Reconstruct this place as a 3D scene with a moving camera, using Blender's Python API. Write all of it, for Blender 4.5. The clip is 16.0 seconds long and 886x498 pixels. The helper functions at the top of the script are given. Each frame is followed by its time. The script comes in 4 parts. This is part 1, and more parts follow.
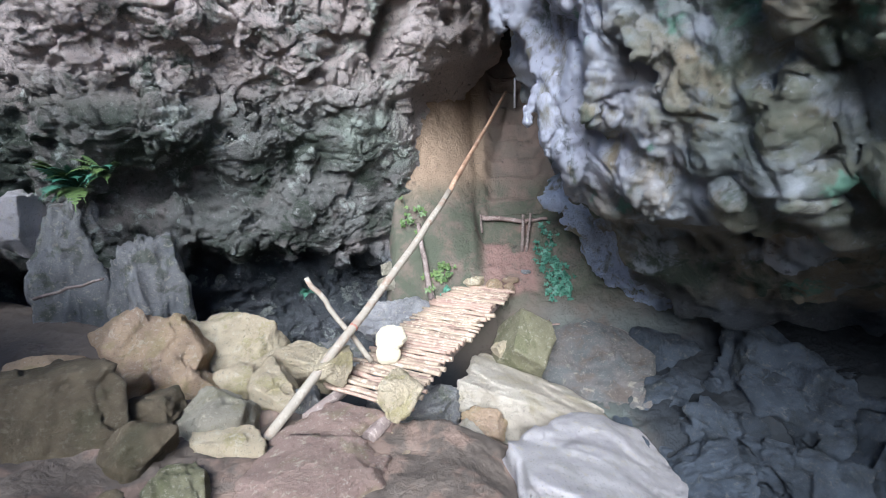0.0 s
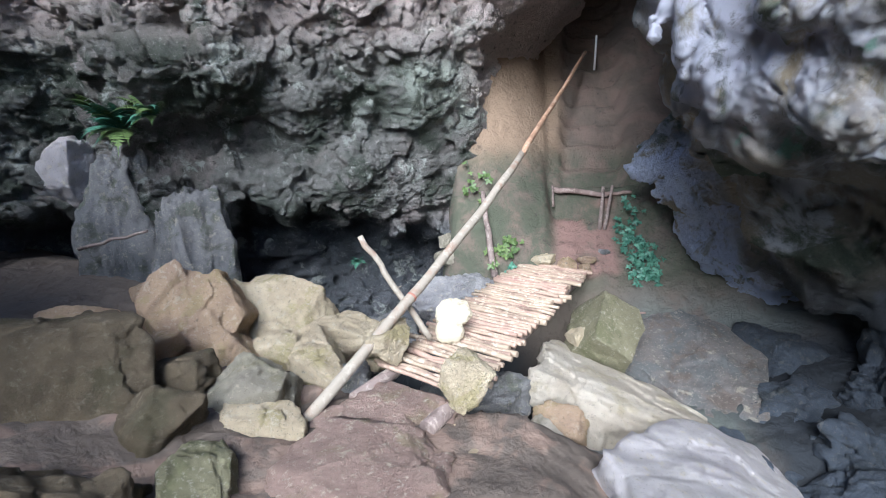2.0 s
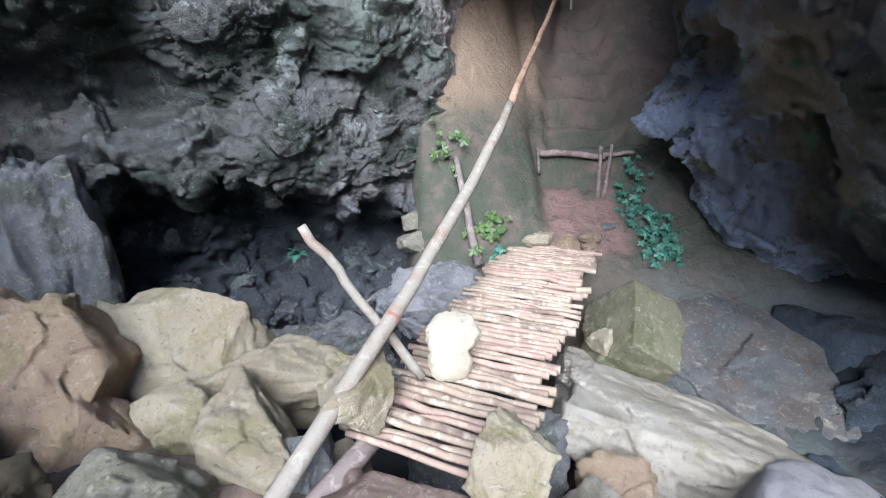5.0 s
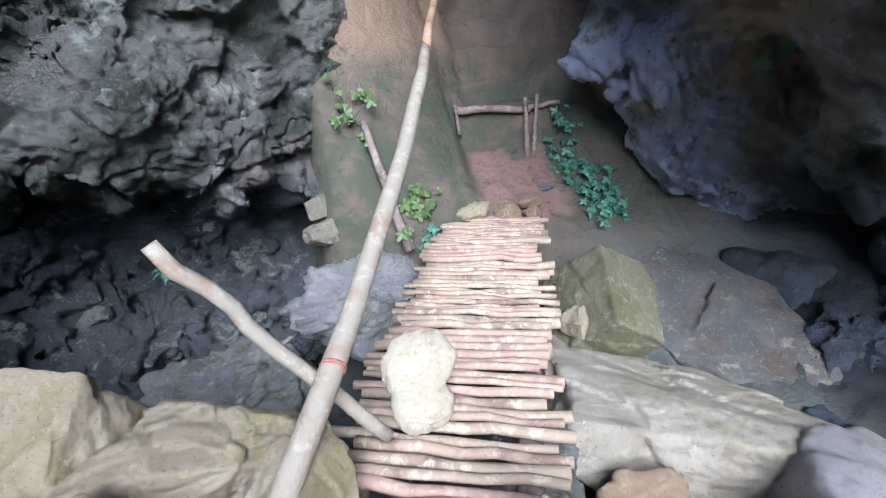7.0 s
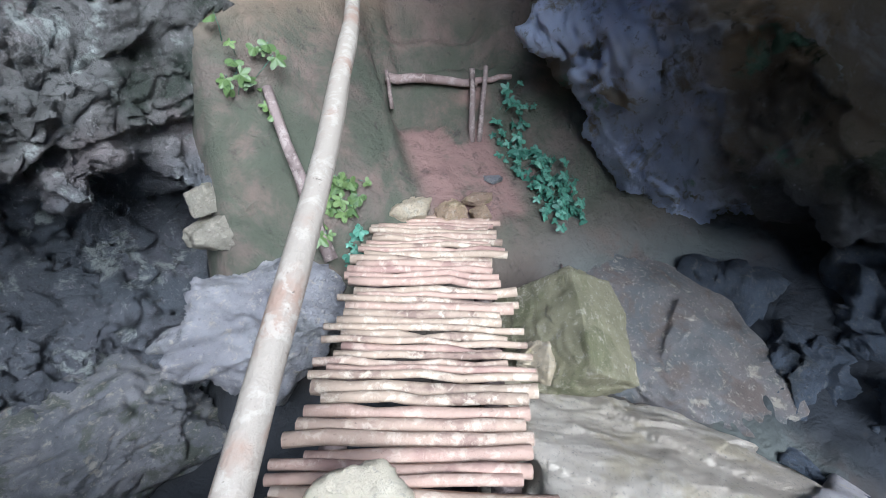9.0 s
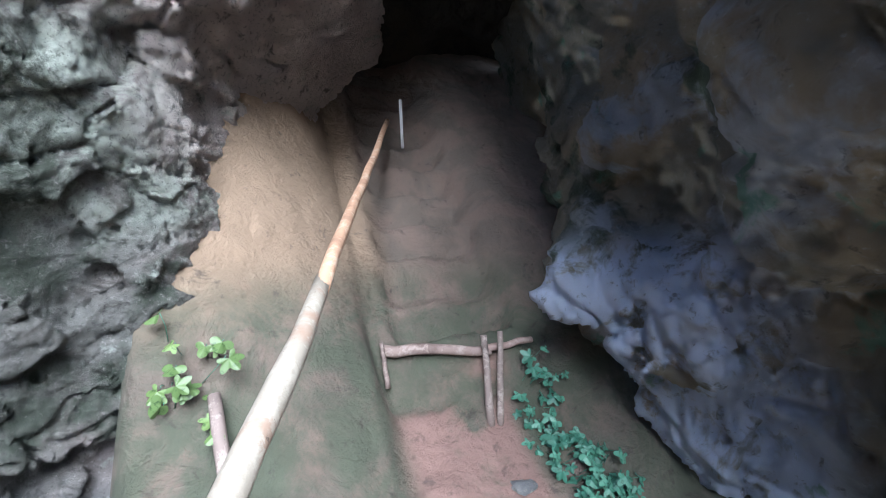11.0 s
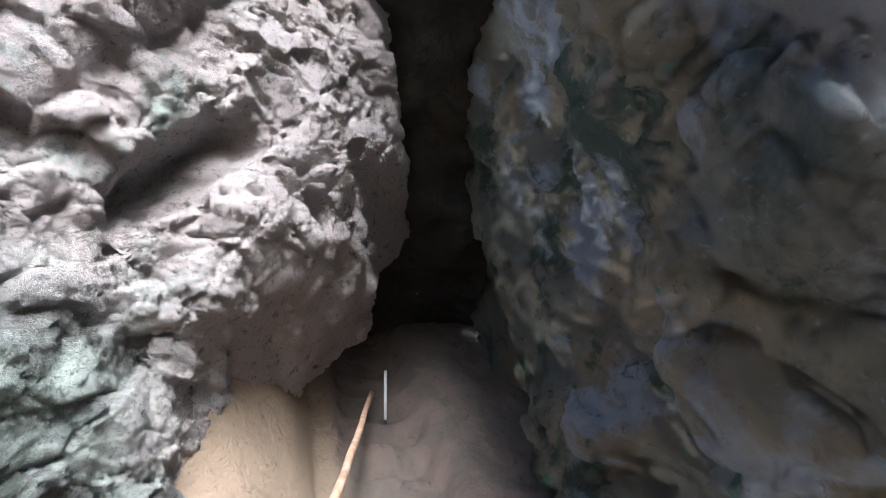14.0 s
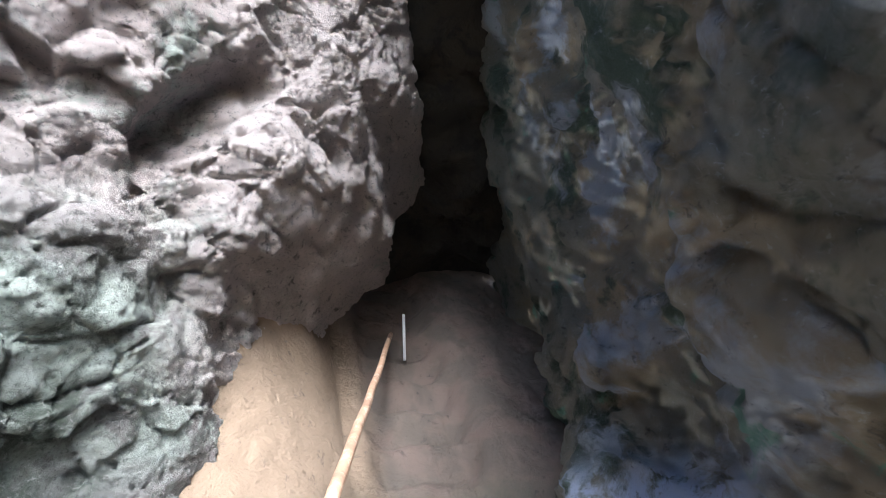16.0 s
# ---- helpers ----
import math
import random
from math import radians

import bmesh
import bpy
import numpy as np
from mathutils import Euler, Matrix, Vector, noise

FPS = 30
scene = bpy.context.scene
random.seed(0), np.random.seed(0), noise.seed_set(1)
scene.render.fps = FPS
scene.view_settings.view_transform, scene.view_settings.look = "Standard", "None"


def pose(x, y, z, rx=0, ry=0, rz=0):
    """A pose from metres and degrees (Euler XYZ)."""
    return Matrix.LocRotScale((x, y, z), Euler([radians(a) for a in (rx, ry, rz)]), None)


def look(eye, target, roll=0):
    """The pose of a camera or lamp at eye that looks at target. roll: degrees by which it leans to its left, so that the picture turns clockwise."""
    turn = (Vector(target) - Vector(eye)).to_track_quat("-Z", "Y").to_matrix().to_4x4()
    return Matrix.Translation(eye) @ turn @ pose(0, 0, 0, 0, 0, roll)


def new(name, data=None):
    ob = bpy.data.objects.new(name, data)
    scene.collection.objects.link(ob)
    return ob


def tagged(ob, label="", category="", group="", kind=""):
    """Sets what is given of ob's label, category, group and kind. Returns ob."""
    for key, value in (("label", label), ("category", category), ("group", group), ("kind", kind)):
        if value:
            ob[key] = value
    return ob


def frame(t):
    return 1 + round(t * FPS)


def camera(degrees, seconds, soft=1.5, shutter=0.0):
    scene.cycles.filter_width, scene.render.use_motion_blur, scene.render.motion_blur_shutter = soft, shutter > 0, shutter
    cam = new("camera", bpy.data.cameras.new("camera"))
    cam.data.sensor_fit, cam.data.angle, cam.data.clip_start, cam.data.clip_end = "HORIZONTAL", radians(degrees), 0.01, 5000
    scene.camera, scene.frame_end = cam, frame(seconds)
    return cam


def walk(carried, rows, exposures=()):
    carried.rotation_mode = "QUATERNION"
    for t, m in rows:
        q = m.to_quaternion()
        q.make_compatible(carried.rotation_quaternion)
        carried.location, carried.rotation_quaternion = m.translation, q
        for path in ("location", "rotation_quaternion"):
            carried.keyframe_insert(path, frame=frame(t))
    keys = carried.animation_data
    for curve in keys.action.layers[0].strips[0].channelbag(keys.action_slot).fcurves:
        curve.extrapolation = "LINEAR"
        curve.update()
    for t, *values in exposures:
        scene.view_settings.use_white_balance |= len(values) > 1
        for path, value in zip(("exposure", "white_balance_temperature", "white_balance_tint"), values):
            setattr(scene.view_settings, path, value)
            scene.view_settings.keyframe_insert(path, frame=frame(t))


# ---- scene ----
cam = camera(89.3, 16.0, soft=1.0)
PATH = [
    (0, (0.22, -0.327, 1.195), (0.15, 1.621, 0.745), -1.9),
    (0.5, (0.285, -0.244, 1.178), (0.142, 1.686, 0.672), -1.8),
    (1, (0.169, -0.093, 1.061), (0.038, 1.837, 0.552), -0.9),
    (1.5, (0.02, 0.116, 0.966), (-0.026, 2.049, 0.454), -1.9),
    (2, (-0.062, 0.314, 0.792), (-0.342, 2.231, 0.297), -0.6),
    (2.5, (-0.036, 0.48, 0.798), (-0.274, 2.387, 0.242), 0.4),
    (3, (-0.137, 0.647, 0.769), (-0.338, 2.545, 0.172), -0.4),
    (3.2, (-0.192, 0.727, 0.752), (-0.329, 2.625, 0.136), -0.2),
    (5.3, (-0.571, 1.856, 0.524), (-0.527, 3.762, -0.081), -1.7),
    (5.5, (-0.547, 1.981, 0.54), (-0.437, 3.891, -0.045), -1.5),
    (6, (-0.571, 2.187, 0.539), (-0.379, 4.092, -0.037), -1.2),
    (6.5, (-0.696, 2.301, 0.408), (-0.355, 4.195, -0.137), -4.5),
    (7, (-0.75, 2.512, 0.364), (-0.336, 4.324, -0.375), -4.6),
    (7.5, (-0.786, 2.688, 0.357), (-0.246, 4.388, -0.547), -0.3),
    (8, (-0.755, 2.804, 0.329), (-0.078, 4.438, -0.604), 1.1),
    (8.2, (-0.723, 2.88, 0.273), (-0.015, 4.501, -0.66), 1.4),
    (10.3, (-0.23, 4.128, 0.662), (0.549, 5.912, 0.206), -2.0),
    (10.4, (-0.175, 4.151, 0.654), (0.594, 5.963, 0.298), -1.5),
    (10.5, (-0.144, 4.149, 0.642), (0.599, 5.985, 0.361), -2.4),
    (11, (-0.108, 4.15, 0.7), (0.611, 6.017, 0.686), -2.9),
    (11.5, (-0.138, 4.133, 0.746), (0.581, 5.986, 0.971), -3.1),
    (12, (-0.156, 4.11, 0.799), (0.563, 5.925, 1.231), -3.5),
    (12.5, (-0.165, 4.068, 0.857), (0.558, 5.805, 1.536), -3.6),
    (13, (-0.179, 4.03, 0.904), (0.553, 5.683, 1.759), -4.0),
    (13.5, (-0.192, 4.002, 0.929), (0.549, 5.597, 1.88), -4.3),
    (14, (-0.203, 3.981, 0.946), (0.542, 5.543, 1.949), -4.3),
    (14.5, (-0.214, 4.0, 0.918), (0.538, 5.569, 1.905), -4.0),
    (15, (-0.214, 4.001, 0.906), (0.541, 5.588, 1.86), -3.6),
    (15.5, (-0.213, 3.985, 0.884), (0.55, 5.585, 1.81), -3.5),
    (16, (-0.205, 3.992, 0.828), (0.501, 5.67, 1.657), -3.8),
]
walk(cam, [(t, look(eye, target, roll)) for t, eye, target, roll in PATH],
     [(0, 0.85, 5700, 10), (3, 0.8, 5650, 11), (5.5, 0.7, 5450, 11), (8.2, 0.65, 5450, 12), (10.4, 1.05, 5350, 9), (11.5, 1.5, 5650, 10), (13.5, 1.85, 5750, 10), (16, 1.85, 5750, 10)])

# ---- light ----
SUN_ELEV, SUN_TURN = 37.0, 186.0
world = bpy.data.worlds.new("sky")
scene.world = world
world.use_nodes = True
wn = world.node_tree
sky = wn.nodes.new("ShaderNodeTexSky")
sky.sky_type, sky.sun_disc = "NISHITA", False
sky.sun_elevation, sky.sun_rotation = radians(SUN_ELEV), radians(SUN_TURN)
wn.nodes["Background"].inputs[1].default_value = 0.14
wn.links.new(sky.outputs[0], wn.nodes["Background"].inputs[0])
sun = new("sun", bpy.data.lights.new("sun", "SUN"))
sun.data.energy, sun.data.angle, sun.data.color = 5.0, radians(40), (1.0, 0.97, 0.93)
a, e = radians(SUN_TURN), radians(SUN_ELEV)
sun.matrix_world = look((math.sin(a) * math.cos(e) * 30, math.cos(a) * math.cos(e) * 30, math.sin(e) * 30), (0, 0, 0))


# ---- numbers ----
PERM = np.random.RandomState(3).permutation(256)
GRAD = np.random.RandomState(4).normal(size=(256, 3))
GRAD /= np.linalg.norm(GRAD, axis=1)[:, None]


GRAD32 = GRAD.astype(np.float32)


def gnoise(p):
    """Gradient noise, about -1 to 1, at the rows of p."""
    i = np.floor(p).astype(int)
    f = p - i
    u = f * f * f * (f * (f * 6 - 15) + 10)
    total = np.zeros(len(p))
    for dx in (0, 1):
        for dy in (0, 1):
            for dz in (0, 1):
                h = PERM[(PERM[(PERM[(i[:, 0] + dx) & 255] + i[:, 1] + dy) & 255] + i[:, 2] + dz) & 255]
                g = GRAD[h]
                dot = g[:, 0] * (f[:, 0] - dx) + g[:, 1] * (f[:, 1] - dy) + g[:, 2] * (f[:, 2] - dz)
                w = (u[:, 0] if dx else 1 - u[:, 0]) * (u[:, 1] if dy else 1 - u[:, 1]) * (u[:, 2] if dz else 1 - u[:, 2])
                total += w * dot
    return total * 1.6


def fbm(p, size, octaves=3, gain=0.5):
    total, amp, f = np.zeros(len(p)), 1.0, 1.0 / size
    for k in range(octaves):
        total += amp * gnoise(p * f + 17.3 * k)
        amp, f = amp * gain, f * 2.03
    return total


def ridged(p, size, octaves=3):
    total, amp, f = np.zeros(len(p)), 1.0, 1.0 / size
    for k in range(octaves):
        total += amp * (1 - 2 * np.abs(gnoise(p * f + 31.7 * k)))
        amp, f = amp * 0.5, f * 2.1
    return total


def facets(p, size, seed=0):
    """Broken planes: in each cell of a random net, a plane that leans its own way; and the nearness to the cell's edge."""
    q = (p / size + seed * 11.3).astype(np.float32)
    i = np.floor(q).astype(int)
    best, second = np.full(len(p), 9.0), np.full(len(p), 9.0)
    lean = np.zeros(len(p))
    for dx in (-1, 0, 1):
        for dy in (-1, 0, 1):
            for dz in (-1, 0, 1):
                c = i + np.array([dx, dy, dz])
                h = PERM[(PERM[(PERM[c[:, 0] & 255] + c[:, 1]) & 255] + c[:, 2]) & 255]
                off = q - (c + 0.5 + 0.55 * GRAD32[h])
                d = (off * off).sum(1)
                near = d < best
                second = np.where(near, best, np.minimum(second, d))
                best = np.where(near, d, best)
                g = GRAD32[(h * 7 + 31) & 255]
                lean = np.where(near, (off * g).sum(1) + g[:, 0] * 0.5, lean)
    return lean, np.sqrt(second) - np.sqrt(best)


def step(a, b, x):
    t = np.clip((x - a) / (b - a), 0, 1)
    return t * t * (3 - 2 * t)


def smin(a, b, k):
    h = np.clip(0.5 + 0.5 * (b - a) / k, 0, 1)
    return b * (1 - h) + a * h - k * h * (1 - h)


def smax(a, b, k):
    return -smin(-a, -b, k)


def bump_at(x, y, z, c, r):
    """1 at the middle of an egg of radii r round c, 0 outside it."""
    q = ((x - c[0]) / r[0]) ** 2 + ((y - c[1]) / r[1]) ** 2 + ((z - c[2]) / r[2]) ** 2
    return np.clip(1 - q, 0, 1) ** 1.5


def mesh_of(name, verts, quads, smooth=True):
    me = bpy.data.meshes.new(name)
    quads = np.asarray(quads)
    me.vertices.add(len(verts))
    me.vertices.foreach_set("co", np.asarray(verts, dtype=np.float32).ravel())
    me.loops.add(quads.size)
    me.loops.foreach_set("vertex_index", quads.ravel().astype(np.int32))
    me.polygons.add(len(quads))
    me.polygons.foreach_set("loop_start", np.arange(0, quads.size, 4, dtype=np.int32))
    if smooth:
        me.polygons.foreach_set("use_smooth", np.ones(len(quads), dtype=bool))
    me.update(calc_edges=True)
    me.validate()
    return me


def normals_of(v, q):
    fn = np.cross(v[q[:, 2]] - v[q[:, 0]], v[q[:, 3]] - v[q[:, 1]])
    nrm = np.zeros_like(v)
    for k in range(4):
        for c in range(3):
            nrm[:, c] += np.bincount(q[:, k], fn[:, c], len(v))
    return nrm / (np.linalg.norm(nrm, axis=1)[:, None] + 1e-12)


def relaxed(v, q):
    """One pass that evens out the steps of the cells."""
    total, count = np.zeros_like(v), np.bincount(q.ravel(), minlength=len(v))
    mid = v[q].mean(1)
    for k in range(4):
        for c in range(3):
            total[:, c] += np.bincount(q[:, k], mid[:, c], len(v))
    return total / np.maximum(count, 1)[:, None]


def refined(v, q):
    """Each four-sided face cut into four."""
    n = len(v)
    e = np.sort(np.concatenate([q[:, [k, (k + 1) % 4]] for k in range(4)]), axis=1)
    key, inv = np.unique(e[:, 0].astype(np.int64) * n + e[:, 1], return_inverse=True)
    a, b = key // n, key % n
    em = (n + inv.ravel()).reshape(4, len(q))
    fm = n + len(key) + np.arange(len(q))
    out = np.concatenate([np.stack([q[:, k], em[k], fm, em[k - 1]], 1) for k in range(4)])
    return np.concatenate([v, (v[a] + v[b]) / 2, v[q].mean(1)]), out


def worn(v, q, detail, levels=1):
    """The surface cut finer and broken up by detail(points), metres outwards."""
    v = relaxed(v, q)
    for _ in range(levels):
        v, q = refined(v, q)
    return v + normals_of(v, q) * detail(v)[:, None], q


def rock_surface(name, field, low, high, h, rough, near=0.6, detail=None, levels=1):
    """The surface on which field(x, y, z) + rough(points) is nought, as a mesh of cells h wide."""
    n = [int((b - a) / h) + 2 for a, b in zip(low, high)]
    ax = [low[k] + h * np.arange(n[k]) for k in range(3)]
    X, Y, Z = np.meshgrid(*ax, indexing="ij")
    F = field(X, Y, Z)
    m = np.abs(F) < near
    F[m] += rough(np.stack([X[m], Y[m], Z[m]], 1))
    del X, Y, Z
    S = F < 0
    corners = [(i, j, k) for i in (0, 1) for j in (0, 1) for k in (0, 1)]
    cell = lambda A, c: A[c[0]:c[0] + n[0] - 1, c[1]:c[1] + n[1] - 1, c[2]:c[2] + n[2] - 1]
    count = sum(cell(S, c).astype(np.int8) for c in corners)
    active = (count > 0) & (count < 8)
    idx = np.argwhere(active)
    number = np.full(active.shape, -1)
    number[active] = np.arange(len(idx))
    pos, hits = np.zeros((len(idx), 3)), np.zeros(len(idx))
    val = {c: F[idx[:, 0] + c[0], idx[:, 1] + c[1], idx[:, 2] + c[2]] for c in corners}
    for c in corners:
        for k in range(3):
            if c[k] == 0:
                d = tuple(1 if q == k else c[q] for q in range(3))
                fa, fb = val[c], val[d]
                cross = (fa < 0) != (fb < 0)
                t = np.where(cross, fa / np.where(cross, fa - fb, 1), 0)
                pt = np.tile(np.array(c, float), (len(idx), 1))
                pt[:, k] += t
                pos[cross] += pt[cross]
                hits += cross
    verts = np.array(low) + h * (idx + pos / hits[:, None])
    quads = []
    for k in range(3):
        u, v = (k + 1) % 3, (k + 2) % 3
        lo, hi = [slice(1, n[q] - 1) for q in range(3)], [slice(1, n[q] - 1) for q in range(3)]
        lo[k], hi[k] = slice(0, n[k] - 1), slice(1, n[k])
        a, b = S[tuple(lo)], S[tuple(hi)]
        e = np.argwhere(a != b)
        inside = a[tuple(e.T)]
        base = e + np.array([0 if q == k else 1 for q in range(3)])
        ring = []
        for du, dv in ((0, 0), (-1, 0), (-1, -1), (0, -1)):
            o = base.copy()
            o[:, u] += du
            o[:, v] += dv
            ring.append(number[tuple(o.T)])
        q = np.stack(ring, 1)
        q[~inside] = q[~inside][:, ::-1]
        quads.append(q)
    quads = np.concatenate(quads)
    pairs = np.concatenate([quads[:, :2], quads[:, 1:3], quads[:, 2:]])
    label = np.arange(len(verts))
    for _ in range(60):
        low_label = np.minimum(label[pairs[:, 0]], label[pairs[:, 1]])
        then = label.copy()
        np.minimum.at(then, pairs[:, 0], low_label)
        np.minimum.at(then, pairs[:, 1], low_label)
        then = then[then]
        then = then[then]
        if (then == label).all():
            break
        label = then
    size = np.bincount(label, minlength=len(verts))
    good = size[label] >= min(3000, size.max())
    renumber = np.cumsum(good) - 1
    quads = renumber[quads[good[quads[:, 0]]]]
    verts = verts[good]
    if detail:
        verts, quads = worn(verts, quads, detail, levels)
    return mesh_of(name, verts, quads)


# ---- materials ----
def material(name, rough=0.85):
    m = bpy.data.materials.new(name)
    m.use_nodes = True
    nt = m.node_tree
    bsdf = nt.nodes["Principled BSDF"]
    bsdf.inputs["Roughness"].default_value = rough
    return m, nt, bsdf


class Paint:
    """Mixes colours by noises in a node tree."""

    def __init__(self, name, base, rough=0.85):
        self.m, self.nt, self.bsdf = material(name, rough)
        self.geo = self.nt.nodes.new("ShaderNodeNewGeometry")
        self.place = self.geo.outputs["Position"]
        rgb = self.nt.nodes.new("ShaderNodeRGB")
        rgb.outputs[0].default_value = (*base, 1)
        self.colour = rgb.outputs[0]
        self.height = None

    def local(self):
        tc = self.nt.nodes.new("ShaderNodeTexCoord")
        info = self.nt.nodes.new("ShaderNodeObjectInfo")
        mul = self.nt.nodes.new("ShaderNodeMath")
        mul.operation = "MULTIPLY"
        mul.inputs[1].default_value = 37.0
        add = self.nt.nodes.new("ShaderNodeVectorMath")
        add.operation = "ADD"
        self.nt.links.new(info.outputs["Random"], mul.inputs[0])
        self.nt.links.new(tc.outputs["Object"], add.inputs[0])
        self.nt.links.new(mul.outputs[0], add.inputs[1])
        self.place = add.outputs[0]
        return self

    def scaled(self, stretch, shift=0.0):
        mp = self.nt.nodes.new("ShaderNodeMapping")
        mp.inputs["Scale"].default_value = stretch
        mp.inputs["Location"].default_value = (shift, shift * 0.7, shift * 1.3)
        self.nt.links.new(self.place, mp.inputs[0])
        return mp.outputs[0]

    def noise(self, size, detail=5, rough=0.6, stretch=(1, 1, 1), shift=0.0, warp=0.4):
        t = self.nt.nodes.new("ShaderNodeTexNoise")
        t.inputs["Scale"].default_value = 1 / size
        t.inputs["Detail"].default_value = detail
        t.inputs["Roughness"].default_value = rough
        t.inputs["Distortion"].default_value = warp
        self.nt.links.new(self.scaled(stretch, shift), t.inputs["Vector"])
        return t.outputs["Fac"]

    def cells(self, size, shift=0.0, feature="DISTANCE_TO_EDGE"):
        t = self.nt.nodes.new("ShaderNodeTexVoronoi")
        t.feature = feature
        t.inputs["Scale"].default_value = 1 / size
        self.nt.links.new(self.scaled((1, 1, 1), shift), t.inputs["Vector"])
        return t.outputs["Distance"]

    def ramp(self, fac, lo, hi):
        r = self.nt.nodes.new("ShaderNodeMapRange")
        r.interpolation_type = "SMOOTHSTEP"
        r.inputs["From Min"].default_value, r.inputs["From Max"].default_value = lo, hi
        self.nt.links.new(fac, r.inputs["Value"])
        return r.outputs["Result"]

    def times(self, a, b):
        q = self.nt.nodes.new("ShaderNodeMath")
        q.operation = "MULTIPLY"
        for k, v in enumerate((a, b)):
            if isinstance(v, (int, float)):
                q.inputs[k].default_value = v
            else:
                self.nt.links.new(v, q.inputs[k])
        return q.outputs[0]

    def axis(self, k):
        s = self.nt.nodes.new("ShaderNodeSeparateXYZ")
        self.nt.links.new(self.geo.outputs["Position"], s.inputs[0])
        return s.outputs[k]

    def mix(self, colour, fac, mode="MIX"):
        x = self.nt.nodes.new("ShaderNodeMix")
        x.data_type, x.blend_type = "RGBA", mode
        self.nt.links.new(self.colour, x.inputs[6])
        x.inputs[7].default_value = (*colour, 1)
        if isinstance(fac, (int, float)):
            x.inputs[0].default_value = fac
        else:
            self.nt.links.new(fac, x.inputs[0])
        self.colour = x.outputs[2]
        return self

    def relief(self, fac, depth):
        b = self.nt.nodes.new("ShaderNodeBump")
        b.inputs["Distance"].default_value = depth
        b.inputs["Strength"].default_value = 1.0
        self.nt.links.new(fac, b.inputs["Height"])
        if self.height:
            self.nt.links.new(self.height, b.inputs["Normal"])
        self.height = b.outputs[0]
        return self

    def done(self):
        self.nt.links.new(self.colour, self.bsdf.inputs["Base Color"])
        if self.height:
            self.nt.links.new(self.height, self.bsdf.inputs["Normal"])
        return self.m


def left_rock():
    p = Paint("weathered_limestone", (0.24, 0.24, 0.225))
    p.mix((0.32, 0.28, 0.265), p.ramp(p.noise(1.4, 4, shift=3), 0.48, 0.62))
    p.mix((0.085, 0.105, 0.08), p.ramp(p.noise(0.9, 6, 0.65, shift=9), 0.47, 0.58))
    p.mix((0.075, 0.095, 0.075), p.times(p.ramp(p.axis(0), -1.2, -3.2), p.times(p.ramp(p.noise(0.45, 7, 0.68, shift=19), 0.42, 0.58), 0.4)))
    # bluish shade of the recess below the lip, painted by height
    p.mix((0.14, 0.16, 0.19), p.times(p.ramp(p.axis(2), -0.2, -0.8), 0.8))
    p.mix((0.50, 0.56, 0.49), p.times(p.times(p.ramp(p.axis(0), -1.9, -1.0), p.ramp(p.axis(2), 0.7, 1.1)), p.times(p.ramp(p.noise(0.3, 8, 0.72, shift=51), 0.40, 0.56), 0.9)))
    p.mix((0.55, 0.60, 0.55), p.times(p.ramp(p.noise(0.35, 8, 0.7, shift=5), 0.55, 0.64), 0.75))
    p.mix((0.62, 0.53, 0.50), p.times(p.ramp(p.axis(2), 1.5, 2.4), p.ramp(p.noise(0.6, 7, 0.7, shift=21), 0.36, 0.52)))
    p.mix((0.68, 0.59, 0.56), p.times(p.times(p.ramp(p.axis(0), -0.9, -0.4), p.ramp(p.axis(2), 1.0, 1.4)), p.times(p.ramp(p.noise(0.3, 7, 0.7, shift=81), 0.32, 0.48), 0.9)))
    p.mix((0.05, 0.05, 0.045), p.times(p.ramp(p.noise(0.12, 6, 0.7, shift=13), 0.56, 0.68), 0.7))
    p.mix((0.62, 0.60, 0.58), p.times(p.ramp(p.noise(0.07, 8, 0.75, shift=43), 0.57, 0.67), 0.42))
    p.mix((0.06, 0.06, 0.055), p.times(p.ramp(p.noise(0.025, 6, 0.75, shift=71), 0.55, 0.63), 0.55))
    p.mix((0.66, 0.64, 0.62), p.times(p.ramp(p.noise(0.03, 6, 0.75, shift=75), 0.58, 0.66), 0.4))
    p.relief(p.noise(0.25, 14, 0.78), 0.34).relief(p.cells(0.09, 3), 0.02).relief(p.noise(0.05, 9, 0.8, shift=2), 0.08)
    return p.done()


